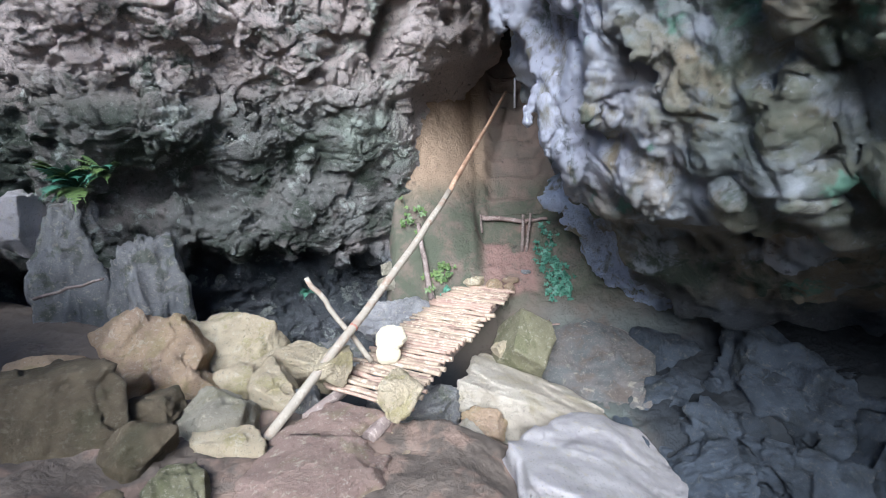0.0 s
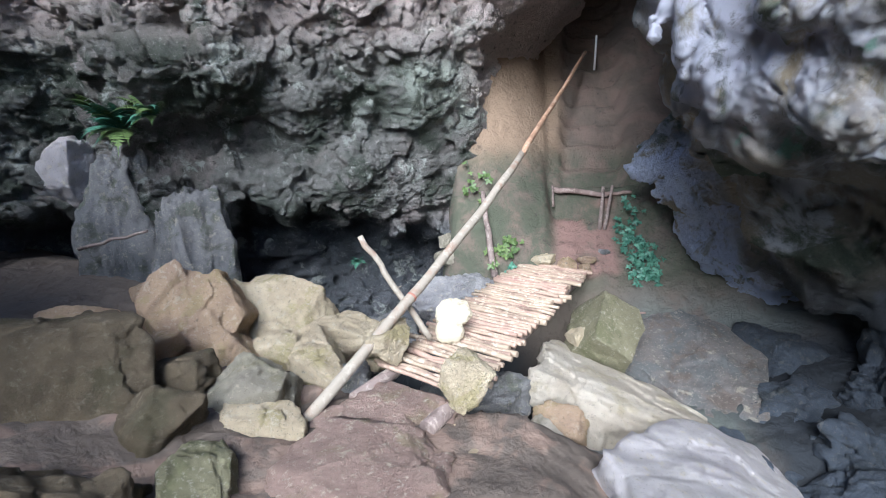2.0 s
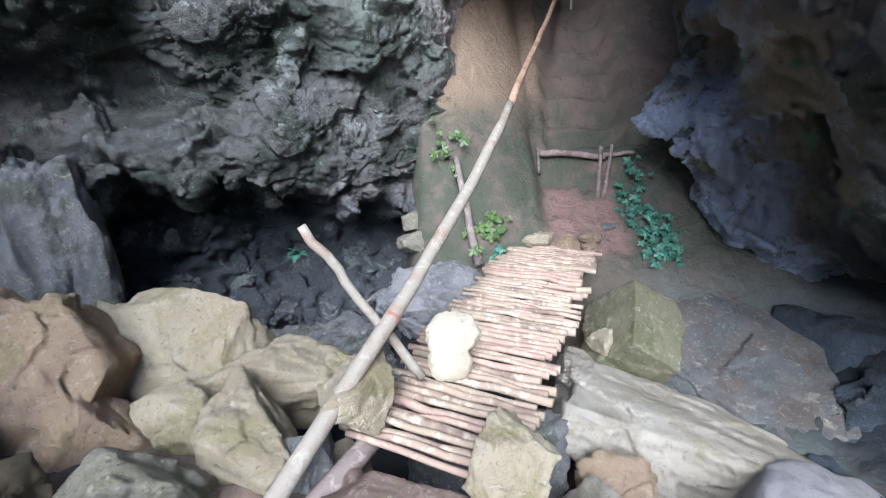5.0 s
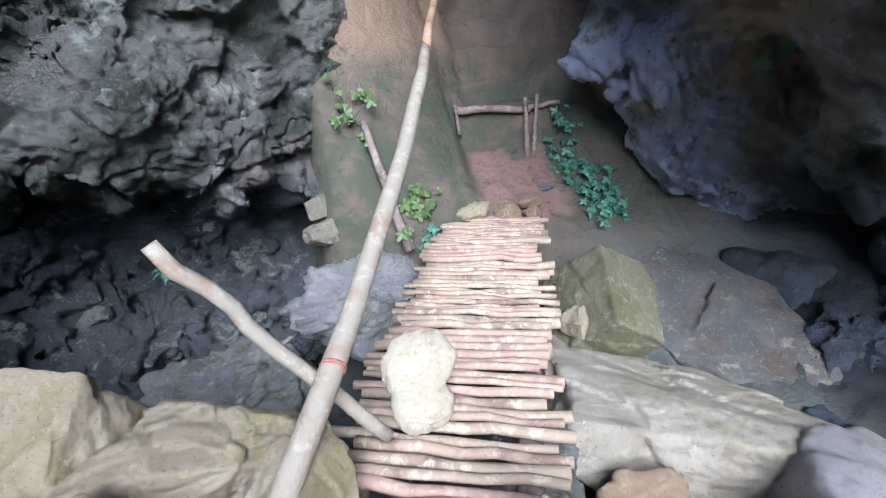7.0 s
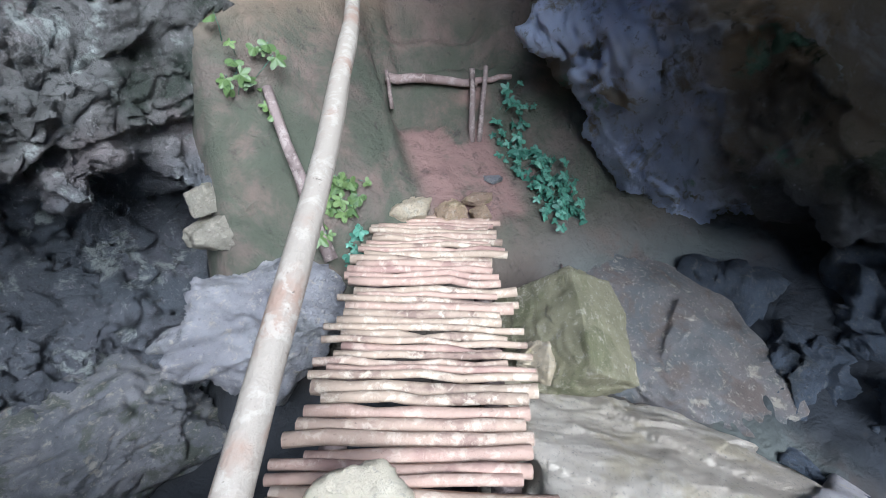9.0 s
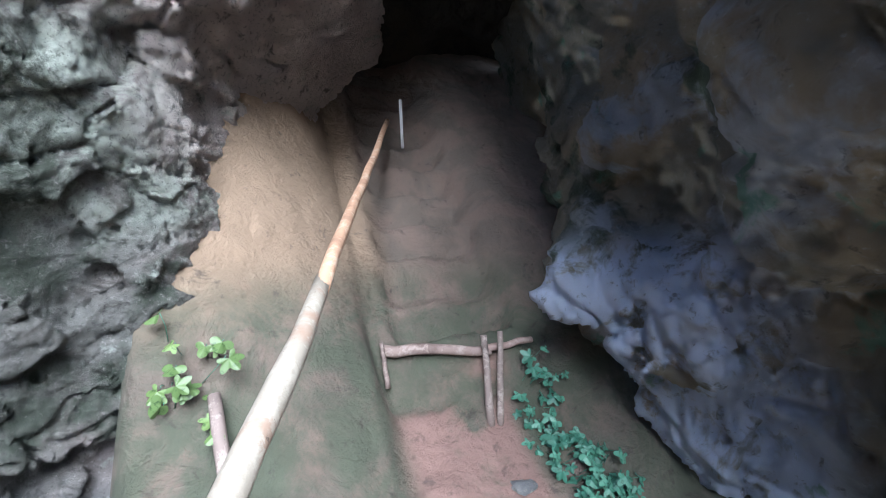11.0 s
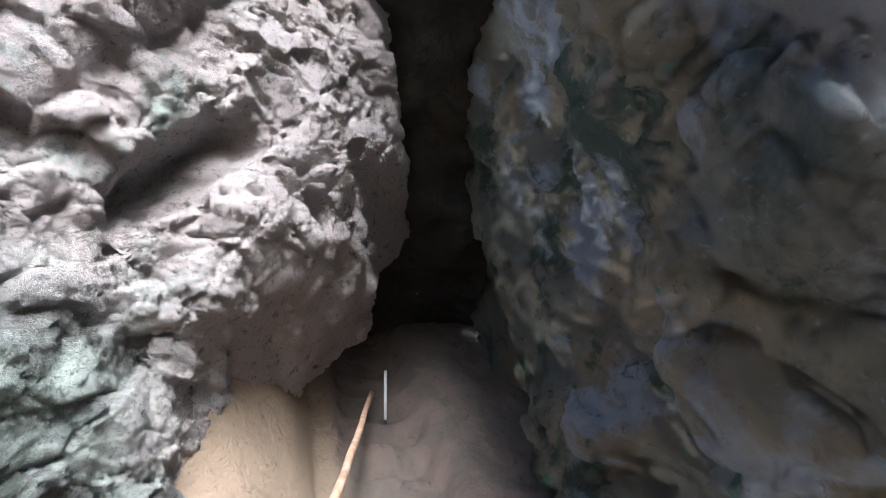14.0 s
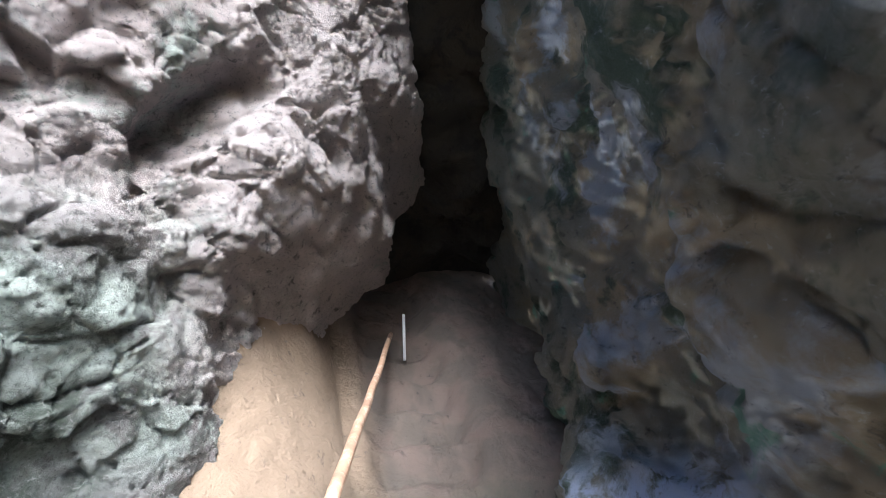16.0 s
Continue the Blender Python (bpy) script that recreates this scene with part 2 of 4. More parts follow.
def right_rock():
    p = Paint("damp_limestone_sky_tinted", (0.22, 0.21, 0.17), 0.6)
    p.mix((0.31, 0.26, 0.18), p.ramp(p.noise(1.2, 4, shift=4), 0.47, 0.62))
    p.mix((0.06, 0.085, 0.06), p.ramp(p.noise(0.8, 5, 0.65, shift=8), 0.52, 0.62))
    # bluish patches imitate the tint of skylight on the rock
    p.mix((0.37, 0.40, 0.44), p.times(p.ramp(p.noise(0.75, 6, 0.65, shift=15), 0.51, 0.61), p.ramp(p.axis(1), 7.2, 6.6)))
    p.mix((0.10, 0.125, 0.09), p.times(p.ramp(p.axis(1), 3.1, 2.3), p.times(p.ramp(p.noise(0.5, 6, 0.65, shift=61), 0.40, 0.56), 0.6)))
    # upper block whitened and blued as skylight would leave it
    p.mix((0.56, 0.58, 0.68), p.times(p.times(p.ramp(p.axis(1), 4.6, 3.4), p.ramp(p.axis(1), 2.3, 2.9)), p.times(p.ramp(p.axis(2), 0.5, 1.2), p.ramp(p.noise(0.3, 8, 0.7, (1, 1, 0.5), shift=1), 0.36, 0.52))))
    # darkening below the lip is cavity shade painted into the wall
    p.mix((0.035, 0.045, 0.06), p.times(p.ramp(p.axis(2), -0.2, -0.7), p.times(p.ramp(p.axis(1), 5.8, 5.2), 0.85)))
    # low far face painted bright blue to make up for missing light
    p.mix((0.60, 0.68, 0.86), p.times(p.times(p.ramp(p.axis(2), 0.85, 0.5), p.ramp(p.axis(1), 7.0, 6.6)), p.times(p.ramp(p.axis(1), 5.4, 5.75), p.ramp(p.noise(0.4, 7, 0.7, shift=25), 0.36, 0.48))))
    p.mix((0.13, 0.30, 0.22), p.times(p.ramp(p.noise(0.5, 6, 0.6, shift=33), 0.62, 0.68), 0.8))
    p.mix((0.03, 0.03, 0.03), p.times(p.ramp(p.noise(0.10, 8, 0.75, shift=41), 0.56, 0.66), 0.6))
    p.mix((0.55, 0.58, 0.62), p.times(p.ramp(p.noise(0.04, 6, 0.75, shift=75), 0.58, 0.67), 0.35))
    p.relief(p.noise(0.3, 14, 0.77), 0.30).relief(p.noise(0.05, 9, 0.8, shift=2), 0.06)
    return p.done()


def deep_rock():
    # near-black base: the passage's lack of light is put into the stone colour
    p = Paint("shade_dark_limestone", (0.045, 0.042, 0.036), 0.9)
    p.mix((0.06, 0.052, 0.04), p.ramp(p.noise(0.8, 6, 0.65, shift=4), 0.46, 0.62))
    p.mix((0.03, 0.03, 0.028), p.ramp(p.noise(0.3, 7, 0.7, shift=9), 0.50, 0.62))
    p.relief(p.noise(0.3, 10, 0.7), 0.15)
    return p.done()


def boulder_rock(name, base, stain, moss, speck=0.55, dark=0.6, depth=0.13):
    p = Paint(name, base, 0.9).local()
    p.mix(stain, p.ramp(p.noise(0.45, 5, shift=4), 0.42, 0.62))
    p.mix(moss, p.times(p.ramp(p.noise(0.3, 6, 0.65, shift=7), 0.52, 0.64), 0.7))
    p.mix((0.72, 0.66, 0.52), p.times(p.ramp(p.noise(0.09, 7, 0.7, shift=5), 0.56, 0.66), speck))
    p.mix((0.08, 0.07, 0.05), p.times(p.ramp(p.noise(0.05, 5, 0.7, shift=12), 0.62, 0.72), dark))
    p.mix((0.76, 0.70, 0.58), p.times(p.ramp(p.noise(0.03, 6, 0.75, shift=31), 0.56, 0.64), speck * 0.8))
    p.mix((0.09, 0.08, 0.055), p.times(p.ramp(p.noise(0.02, 6, 0.75, shift=37), 0.56, 0.65), dark * 0.7))
    p.relief(p.cells(0.16, 6), depth * 0.12).relief(p.noise(0.12, 13, 0.76), depth).relief(p.noise(0.02, 7, 0.78, shift=2), 0.022)
    return p.done()


def earth():
    p = Paint("trodden_earth", (0.165, 0.135, 0.11), 0.9)
    p.mix((0.22, 0.165, 0.135), p.times(p.ramp(p.noise(0.5, 4, shift=3), 0.40, 0.60), p.ramp(p.axis(1), 5.9, 6.3)))
    p.mix((0.32, 0.23, 0.18), p.times(p.ramp(p.noise(0.5, 4, shift=3), 0.46, 0.60), p.ramp(p.axis(1), 4.0, 3.0)))
    p.mix((0.33, 0.24, 0.165), p.times(p.ramp(p.axis(2), 0.1, 0.7), p.ramp(p.axis(0), 1.0, 0.6)))
    p.mix((0.085, 0.105, 0.07), p.times(p.ramp(p.noise(0.45, 7, 0.68, shift=9), 0.33, 0.58), p.times(p.ramp(p.axis(2), 0.75, 0.2), p.times(p.ramp(p.axis(1), 5.8, 6.3), 0.85))))
    p.mix((0.30, 0.19, 0.16), p.times(p.ramp(p.noise(0.5, 6, 0.65, shift=14), 0.30, 0.50), p.times(p.times(p.ramp(p.axis(0), 0.5, 0.75), p.ramp(p.axis(0), 1.55, 1.35)), p.times(p.ramp(p.axis(1), 6.1, 6.3), p.ramp(p.axis(1), 7.3, 7.1)))))
    p.mix((0.14, 0.17, 0.155), p.times(p.times(p.ramp(p.axis(0), 1.0, 1.7), p.ramp(p.axis(1), 6.2, 5.6)), p.times(p.ramp(p.noise(0.5, 6, 0.65, shift=24), 0.34, 0.52), 0.8)))
    # shade of the side cavity painted onto its floor
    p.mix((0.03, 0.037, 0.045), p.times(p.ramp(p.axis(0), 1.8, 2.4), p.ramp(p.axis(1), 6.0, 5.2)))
    # pit bottom under the bridge darkened by colour to stand for shade
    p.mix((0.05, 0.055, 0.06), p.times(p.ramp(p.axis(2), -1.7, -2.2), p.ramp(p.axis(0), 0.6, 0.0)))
    p.mix((0.06, 0.05, 0.045), p.times(p.ramp(p.noise(0.15, 6, 0.7, shift=12), 0.58, 0.70), 0.6))
    p.relief(p.noise(0.16, 9, 0.7), 0.07).relief(p.noise(0.03, 5, 0.7, shift=2), 0.008)
    return p.done()


def wood(name, base, dark, pale, red=0.45):
    p = Paint(name, base, 0.75).local()
    p.mix(dark, p.ramp(p.noise(0.25, 5, 0.6, (1, 1, 1), shift=2), 0.50, 0.66))
    p.mix(pale, p.times(p.ramp(p.noise(0.08, 6, 0.7, (1, 1, 1), shift=6), 0.50, 0.62), 0.8))
    p.mix((0.05, 0.04, 0.03), p.times(p.ramp(p.noise(0.03, 5, 0.7, shift=9), 0.62, 0.72), 0.7))
    info = p.nt.nodes.new("ShaderNodeObjectInfo")
    p.mix((0.48, 0.28, 0.24), p.times(p.ramp(info.outputs["Random"], 0.55, 1.0), red))
    p.relief(p.noise(0.02, 6, 0.7), 0.006)
    return p.done()


def leaf_paint(name, base, pale):
    p = Paint(name, base, 0.5)
    info = p.nt.nodes.new("ShaderNodeObjectInfo")
    p.mix(pale, p.times(info.outputs["Random"], 0.8))
    p.mix((base[0] * 0.4, base[1] * 0.5, base[2] * 0.4), p.ramp(p.noise(0.03, 4), 0.5, 0.7))
    p.bsdf.inputs["Subsurface Weight"].default_value = 0.0
    return p.done()


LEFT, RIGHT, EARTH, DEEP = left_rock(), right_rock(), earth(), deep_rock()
CREAM = boulder_rock("cream_limestone", (0.70, 0.60, 0.42), (0.60, 0.50, 0.34), (0.46, 0.40, 0.19), 0.8)
FLAG = boulder_rock("pale_flat_limestone", (0.72, 0.66, 0.55), (0.64, 0.57, 0.46), (0.54, 0.47, 0.31))
OCHRE = boulder_rock("ochre_limestone", (0.56, 0.41, 0.27), (0.47, 0.34, 0.24), (0.42, 0.34, 0.18))
WHITE = boulder_rock("white_limestone", (0.74, 0.71, 0.71), (0.64, 0.61, 0.63), (0.56, 0.54, 0.52))
GREY = boulder_rock("grey_limestone", (0.34, 0.34, 0.34), (0.24, 0.25, 0.26), (0.14, 0.16, 0.11))
# dark blue tone carries the cavity's shade and faint skylight
DIM = boulder_rock("shade_dark_blue_grey_rock", (0.09, 0.115, 0.15), (0.05, 0.065, 0.085), (0.04, 0.05, 0.055), 0.12)
# darker take on the ochre rock, for boulders on the shaded left
BROWN = boulder_rock("shade_darkened_brown_rock", (0.17, 0.135, 0.085), (0.12, 0.095, 0.06), (0.09, 0.085, 0.045), 0.15)
OLIVE = boulder_rock("olive_grey_limestone", (0.44, 0.41, 0.32), (0.36, 0.33, 0.26), (0.30, 0.28, 0.17))
WHITISH = boulder_rock("grey_white_limestone", (0.46, 0.46, 0.47), (0.34, 0.34, 0.36), (0.22, 0.23, 0.22))
MOSSY = boulder_rock("mossy_limestone", (0.34, 0.32, 0.20), (0.26, 0.25, 0.15), (0.20, 0.21, 0.10))
RED = boulder_rock("reddish_rock", (0.42, 0.30, 0.25), (0.36, 0.25, 0.21), (0.34, 0.28, 0.18))
SLATE = boulder_rock("muddy_grey_rock", (0.27, 0.25, 0.235), (0.20, 0.21, 0.21), (0.22, 0.17, 0.14))
PALE = boulder_rock("pale_cream_stone", (0.88, 0.80, 0.61), (0.84, 0.75, 0.55), (0.80, 0.70, 0.51), 0.1, 0.35, 0.03)
BARK = wood("weathered_sticks", (0.41, 0.32, 0.235), (0.22, 0.155, 0.12), (0.60, 0.52, 0.40), 0.38)
POLE = wood("peeled_pole", (0.36, 0.32, 0.26), (0.33, 0.235, 0.175), (0.46, 0.42, 0.35), 0.0)
OLDWOOD = wood("old_grey_wood", (0.24, 0.19, 0.17), (0.12, 0.09, 0.08), (0.40, 0.34, 0.30))
ORANGE = wood("orange_brown_pole", (0.50, 0.31, 0.20), (0.34, 0.20, 0.13), (0.60, 0.46, 0.34))
TWINE = wood("red_twine", (0.42, 0.16, 0.11), (0.30, 0.10, 0.08), (0.50, 0.26, 0.20))
LEAF = leaf_paint("yellow_green_leaf", (0.075, 0.13, 0.045), (0.17, 0.25, 0.08))
LEAFB = leaf_paint("blue_green_leaf", (0.05, 0.16, 0.11), (0.12, 0.31, 0.21))


# ---- the walls, roof and ground ----
def left_field(x, y, z):
    s = (x + 2.0) * 0.863 + (y - 6.0) * 0.504
    d = (x + 2.0) * 0.504 - (y - 6.0) * 0.863
    off = -0.25 + 0.12 * np.clip(z - 0.2, 0, 1.6) + 0.24 * np.clip(z - 1.6, 0, 3.5)
    lip = -0.15 - 0.22 * np.clip(s + 0.4, -0.5, 3) + 0.09 * np.sin(8.3 * s) + 0.06 * np.sin(17.3 * s + 1)
    off = off - 1.5 * step(lip + 0.02, lip - 0.35, z) + 1.1 * step(-1.1, -2.2, z)
    off = off + 0.45 * bump_at(s, z, 0 * z, (-1.75, 1.55, 0), (1.0, 0.38, 1))
    off = off - 0.55 * bump_at(s, z, 0 * z, (-1.7, 0.75, 0), (1.2, 0.6, 1))
    off = off + 0.30 * bump_at(s, z, 0 * z, (0.75, 1.55, 0), (0.9, 0.8, 1))
    off = off + 0.32 * bump_at(s, z, 0 * z, (0.0, 0.15, 0), (1.2, 0.5, 1))
    off = off - 0.28 * bump_at(s, z, 0 * z, (0.1, 0.95, 0), (0.9, 0.4, 1))
    # the slanting scar, the roof beyond it and the small hollows of the prow
    u = (s - 1.47) * 0.643 + (z - 2.85) * 0.766
    v = (z - 2.85) * 0.643 - (s - 1.47) * 0.766
    low, high = -0.17 + 0.12 * (u + 0.5), 0.27 + 0.16 * u - 0.25 * u * u
    scar = step(-0.01, 0.05, v - low) * step(0.02, -0.03, v - high) * step(0.64, 0.54, np.abs(u))
    off = off - scar * (0.12 + 1.25 * np.clip(v - low, 0, 0.5))
    roof = ((z - 2.74) - 2.4 * (s - 0.66)) / 2.6
    off = off + 0.8 * np.clip(roof, 0, 0.22) * step(2.3, 2.7, z) - 0.10 * step(-0.10, 0.0, roof) * step(0.06, 0.0, roof) * step(2.3, 2.7, z)
    off = off - 0.36 * step(0.1, 0.4, bump_at(s, z, 0 * z, (2.34, 3.02, 0), (0.19, 0.17, 1)))
    off = off - 0.36 * step(0.1, 0.4, bump_at(s, z, 0 * z, (2.85, 2.82, 0), (0.26, 0.13, 1)))
    off = off + 0.16 * bump_at(s, z, 0 * z, (1.95, 2.70, 0), (0.5, 0.35, 1))
    off = off - 0.9 * step(-2.6, -3.1, s)
    f = d - off
    edge = -0.50 + 1.0 * np.clip(z - 2.0, -0.1, 0.9) + 0.42 * (y - 7.0) + 0.40 * step(3.5, 4.2, z)
    return smax(f * 0.9, (x - edge) * 0.9, 0.12)


def left_rough(p):
    q = p @ np.array([[0.86, -0.5, 0], [0.5, 0.86, 0], [0, 0, 1]])
    crack = np.abs(gnoise(q * (1.1, 1.1, 3.2) + 40)) + 0.5 * np.abs(gnoise(q * (3.1, 3.1, 6.2) + 8))
    wild = 0.09 + 0.13 * step(-0.7, -1.6, p[:, 0])
    deep = step(-0.25, -0.7, p[:, 2])
    return -(deep * (0.20 * ridged(p * (1, 1, 1.7) + 3, 0.55, 3) + 0.10 * fbm(p, 0.3, 2)) + wild * fbm(p + 5, 0.9, 2) + 0.05 * ridged(p, 0.55, 3) - 0.03 - 0.12 * step(0.16, 0.0, crack))


def left_detail(p):
    q = p @ np.array([[0.86, -0.5, 0], [0.5, 0.86, 0], [0, 0, 1]])
    w = q + 0.05 * np.stack([gnoise(q * 5), gnoise(q * 5 + 9), gnoise(q * 5 + 5)], 1)
    f1, e1 = facets(w * (1, 1, 1.5), 0.42, 1)
    f2, e2 = facets(w * (1, 1, 1.4), 0.16, 2)
    f3, e3 = facets(w * (1, 1, 1.2), 0.065, 6)
    calm = 0.35 + 0.65 * step(-0.25, 0.25, gnoise(q * 1.3 + 60))
    far = 0.45 + 0.55 * step(-0.9, -1.7, p[:, 0])
    return far * (0.12 * f1 + (0.055 * f2 + 0.022 * f3) * calm) - 0.04 * step(0.06, 0.0, e1) - 0.018 * step(0.06, 0.0, e2) * calm + 0.006 * ridged(p, 0.05, 2)


def right_field(x, y, z):
    X = 2.34 + 0.15 * (y - 5.5) - 0.45 * np.minimum(z, 1.5) + 0.28 * step(4.9, 6.0, y)
    X = X - np.clip(z - 1.5, 0, 5) * (0.24 + 0.21 * step(4.8, 6.5, y))
    X = X + 0.30 * np.clip(0.55 - z, 0, 1.5) * step(6.0, 5.0, y)
    X = X + 1.25 * np.clip(3.0 - y, 0, 6) * 0.8
    lip = -0.85 + 0.72 * np.clip(4.6 - y, 0, 2.2) + 0.11 * np.sin(7.1 * y + 3 * x) + 0.09 * np.sin(15.1 * y - 4 * x)
    X = X + 3.0 * step(lip + 0.1, lip - 0.2, z) * step(5.9, 5.3, y)
    X = X - 0.35 * step(0.2, -0.9, z) * step(5.6, 6.2, y)
    under = 0.64 + 0.10 * np.sin(9.0 * y) + 0.06 * np.sin(19 * y + 2)
    X = X + 1.0 * step(under + 0.08, under - 0.14, z) * step(2.0, 2.6, y) * step(4.6, 3.9, y)
    X = X - 0.45 * bump_at(0 * x, y, z, (0, 4.3, 0.1), (1, 0.35, 0.45))
    X = X + 0.50 * bump_at(0 * x, y, z, (0, 5.2, 0.15), (1, 0.6, 0.5))
    X = X - 0.35 * bump_at(0 * x, y, z, (0, 3.4, 1.0), (1, 0.5, 0.7))
    X = X - 0.30 * bump_at(0 * x, y, z, (0, 5.9, 0.3), (1, 0.45, 0.55))
    X = X - 0.42 * bump_at(0 * x, y, z, (0, 6.5, -0.15), (1, 1.5, 1.2))
    X = X - 0.42 * bump_at(0 * x, y, z, (0, 6.9, 0.55), (1, 0.8, 0.7))
    X = X + 0.8 * step(7.2, 9.5, y) + 0.28 * np.clip(z - 1.9, 0, 4) * step(4.8, 6.5, y) + 0.45 * step(5.0, 6.2, y) * step(1.1, 2.1, z)
    # shelves that jut out with hollows below them: from y, z to y, z, and how far
    for y0, z0, y1, z1, out in ((5.75, 1.68, 4.2, 1.55, 0.26), (5.25, 2.45, 4.1, 2.36, 0.20), (6.75, 1.26, 6.05, 1.20, 0.22),
                                (5.40, 1.12, 4.2, 0.92, 0.26), (6.80, 0.40, 5.90, -0.18, 0.36), (5.95, -0.18, 5.2, 0.30, 0.24)):
        t = (y - y0) / (y1 - y0)
        rim = z - (z0 + (z1 - z0) * t) + 0.03 * np.sin(11 * y + 5 * z0) + 0.02 * np.sin(27 * y)
        X = X - out * step(-0.08, 0.22, t) * step(1.12, 0.85, t) * step(-0.07, 0.02, rim) * np.exp(-np.clip(rim, 0, 3) / 0.32)
    return (X - x) * 0.85


def right_rough(p):
    near = 0.22 + 0.78 * step(5.0, 4.1, p[:, 1])
    drip = 0.24 * np.clip(ridged(p * (1, 1, 0.4), 0.55, 3), -0.5, 2) - 0.30 * step(0.18, 0.5, gnoise(p * (2.0, 2.0, 2.6) + 4))
    r = p @ np.array([[1, 0, 0], [0, 0.8, 0.6], [0, -0.6, 0.8]])
    return -(0.10 * (1 + near) * fbm(p + 2, 0.9, 2) + near * drip + 0.07 * ridged(r * (1, 1, 0.45), 0.6, 2))


def right_detail(p):
    r = p @ np.array([[1, 0, 0], [0, 0.8, 0.6], [0, -0.6, 0.8]])
    w = r + 0.05 * np.stack([gnoise(r * 5), gnoise(r * 5 + 9), gnoise(r * 5 + 5)], 1)
    f1, e1 = facets(w * (1, 1, 0.55), 0.42, 3)
    f2, e2 = facets(w * (1, 1, 0.6), 0.15, 4)
    f3, e3 = facets(p, 0.065, 7)
    calm = 0.3 + 0.7 * step(-0.2, 0.3, gnoise(p * 1.2 + 70))
    jag = 1 + 1.2 * step(5.0, 5.6, p[:, 1]) * step(1.0, 0.6, p[:, 2])
    return 0.06 * f1 + jag * (0.035 * f2 + 0.014 * f3) * np.maximum(calm, 0.6 * (jag > 1.1)) - 0.03 * step(0.06, 0.0, e1) + 0.02 * ridged(r * (1, 1, 0.4) + 7, 0.16, 2) + 0.006 * ridged(p, 0.05, 2)


def ground_height(x, y):
    near = -0.25 - 0.36 * np.clip(y + 0.3, -1, 2.2) - 0.12 * np.clip(y - 1.9, 0, 2)
    near = near + 0.15 * np.clip(-1.5 - x, 0, 3)
    near = near - 0.55 * step(0.0, 1.2, x) * step(1.0, 2.6, y) - 0.9 * step(1.6, 3.2, x)
    far = -0.98 + 1.0 * (y - 6.3)
    path = step(0.45, 0.65, x) * step(1.9, 1.65, x)
    walked = -0.98 + 0.58 * np.clip(y - 6.3, -1, 0.85) + 0.36 * step(7.16, 7.28, y + 0.45 * (x - 1.15)) + 1.0 * np.clip(y - 7.25, 0, 9)
    far = far * (1 - path) + walked * path
    far = far + np.clip(0.55 - x, 0, 1.6) * 1.15 * np.clip(y - 6.5, 0, 2) + 0.12 * step(1.7, 2.3, x)
    pit = -2.55 + 0.72 * step(0.2, 1.3, x) + 0.12 * x * step(2, 4, x)
    dip = step(3.2, 4.0, y + 0.42 * (x + 0.6) * step(0.5, -1.5, x))
    h = near * (1 - dip) + pit * dip
    edge = 5.55 + 0.5 * step(0.1, -1.0, x) - 0.5 * step(0.9, 1.8, x)
    rise = step(edge, 6.35 + 0.2 * step(0.1, -0.6, x), y)
    rise = rise * step(-1.25, -0.75, x)
    h = h * (1 - rise) + np.where(y > 6.3, far, -0.98) * rise
    return h


def ground_shape(x, y):
    h = ground_height(x, y)
    on = step(0.55, 0.75, x - 0.09 * (y - 6.5)) * step(1.75, 1.5, x - 0.09 * (y - 6.5)) * step(7.35, 7.45, y)
    u = (y - 7.0) / 0.34
    tread = np.floor(u) + step(0.55, 1.0, u - np.floor(u))
    return h + on * ((tread - u) * 0.34 * 0.95 - 0.1)


def ground_mesh():
    def grid(x0, x1, y0, y1, h):
        nx, ny = int((x1 - x0) / h) + 1, int((y1 - y0) / h) + 1
        X, Y = np.meshgrid(np.linspace(x0, x1, nx), np.linspace(y0, y1, ny), indexing="ij")
        x, y = X.ravel(), Y.ravel()
        p = np.stack([x, y, 0 * x], 1)
        z = ground_shape(x, y) + 0.07 * fbm(p, 0.6, 3) + 0.025 * ridged(p + 3, 0.15, 2)
        v = np.stack([x, y, z], 1)
        i = np.arange(nx * ny).reshape(nx, ny)
        q = np.stack([i[:-1, :-1].ravel(), i[1:, :-1].ravel(), i[1:, 1:].ravel(), i[:-1, 1:].ravel()], 1)
        return v, q
    return mesh_of("ground", *grid(-9, 6, -7, 13, 0.045))


def structure(name, me, mat, label=""):
    me.materials.append(mat)
    return tagged(new(name, me), label, "", "", "structure")


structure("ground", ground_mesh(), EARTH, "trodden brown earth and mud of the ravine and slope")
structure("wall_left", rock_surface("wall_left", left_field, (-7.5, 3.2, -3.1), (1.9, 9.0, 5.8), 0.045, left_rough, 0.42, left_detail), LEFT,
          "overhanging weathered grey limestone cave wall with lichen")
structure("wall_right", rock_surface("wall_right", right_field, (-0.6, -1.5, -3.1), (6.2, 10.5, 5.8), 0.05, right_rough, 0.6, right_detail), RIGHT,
          "leaning damp limestone cave wall with hollows, sky blue and cavity shade painted in")


# roof and end wall added to close the passage and keep light out
def back_field(x, y, z):
    ring = 12.0 - y
    lid = 5.7 - 0.35 * np.clip(y - 6, -3, 6) - z
    return np.minimum(ring, lid)


def shell_rough(p):
    return -(0.35 * fbm(p + 9, 1.4, 3) + 0.2 * ridged(p, 0.8, 2))


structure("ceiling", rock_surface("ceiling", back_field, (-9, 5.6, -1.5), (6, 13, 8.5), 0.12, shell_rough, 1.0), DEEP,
          "added limestone roof and end of the cave passage, shade painted into its colour")


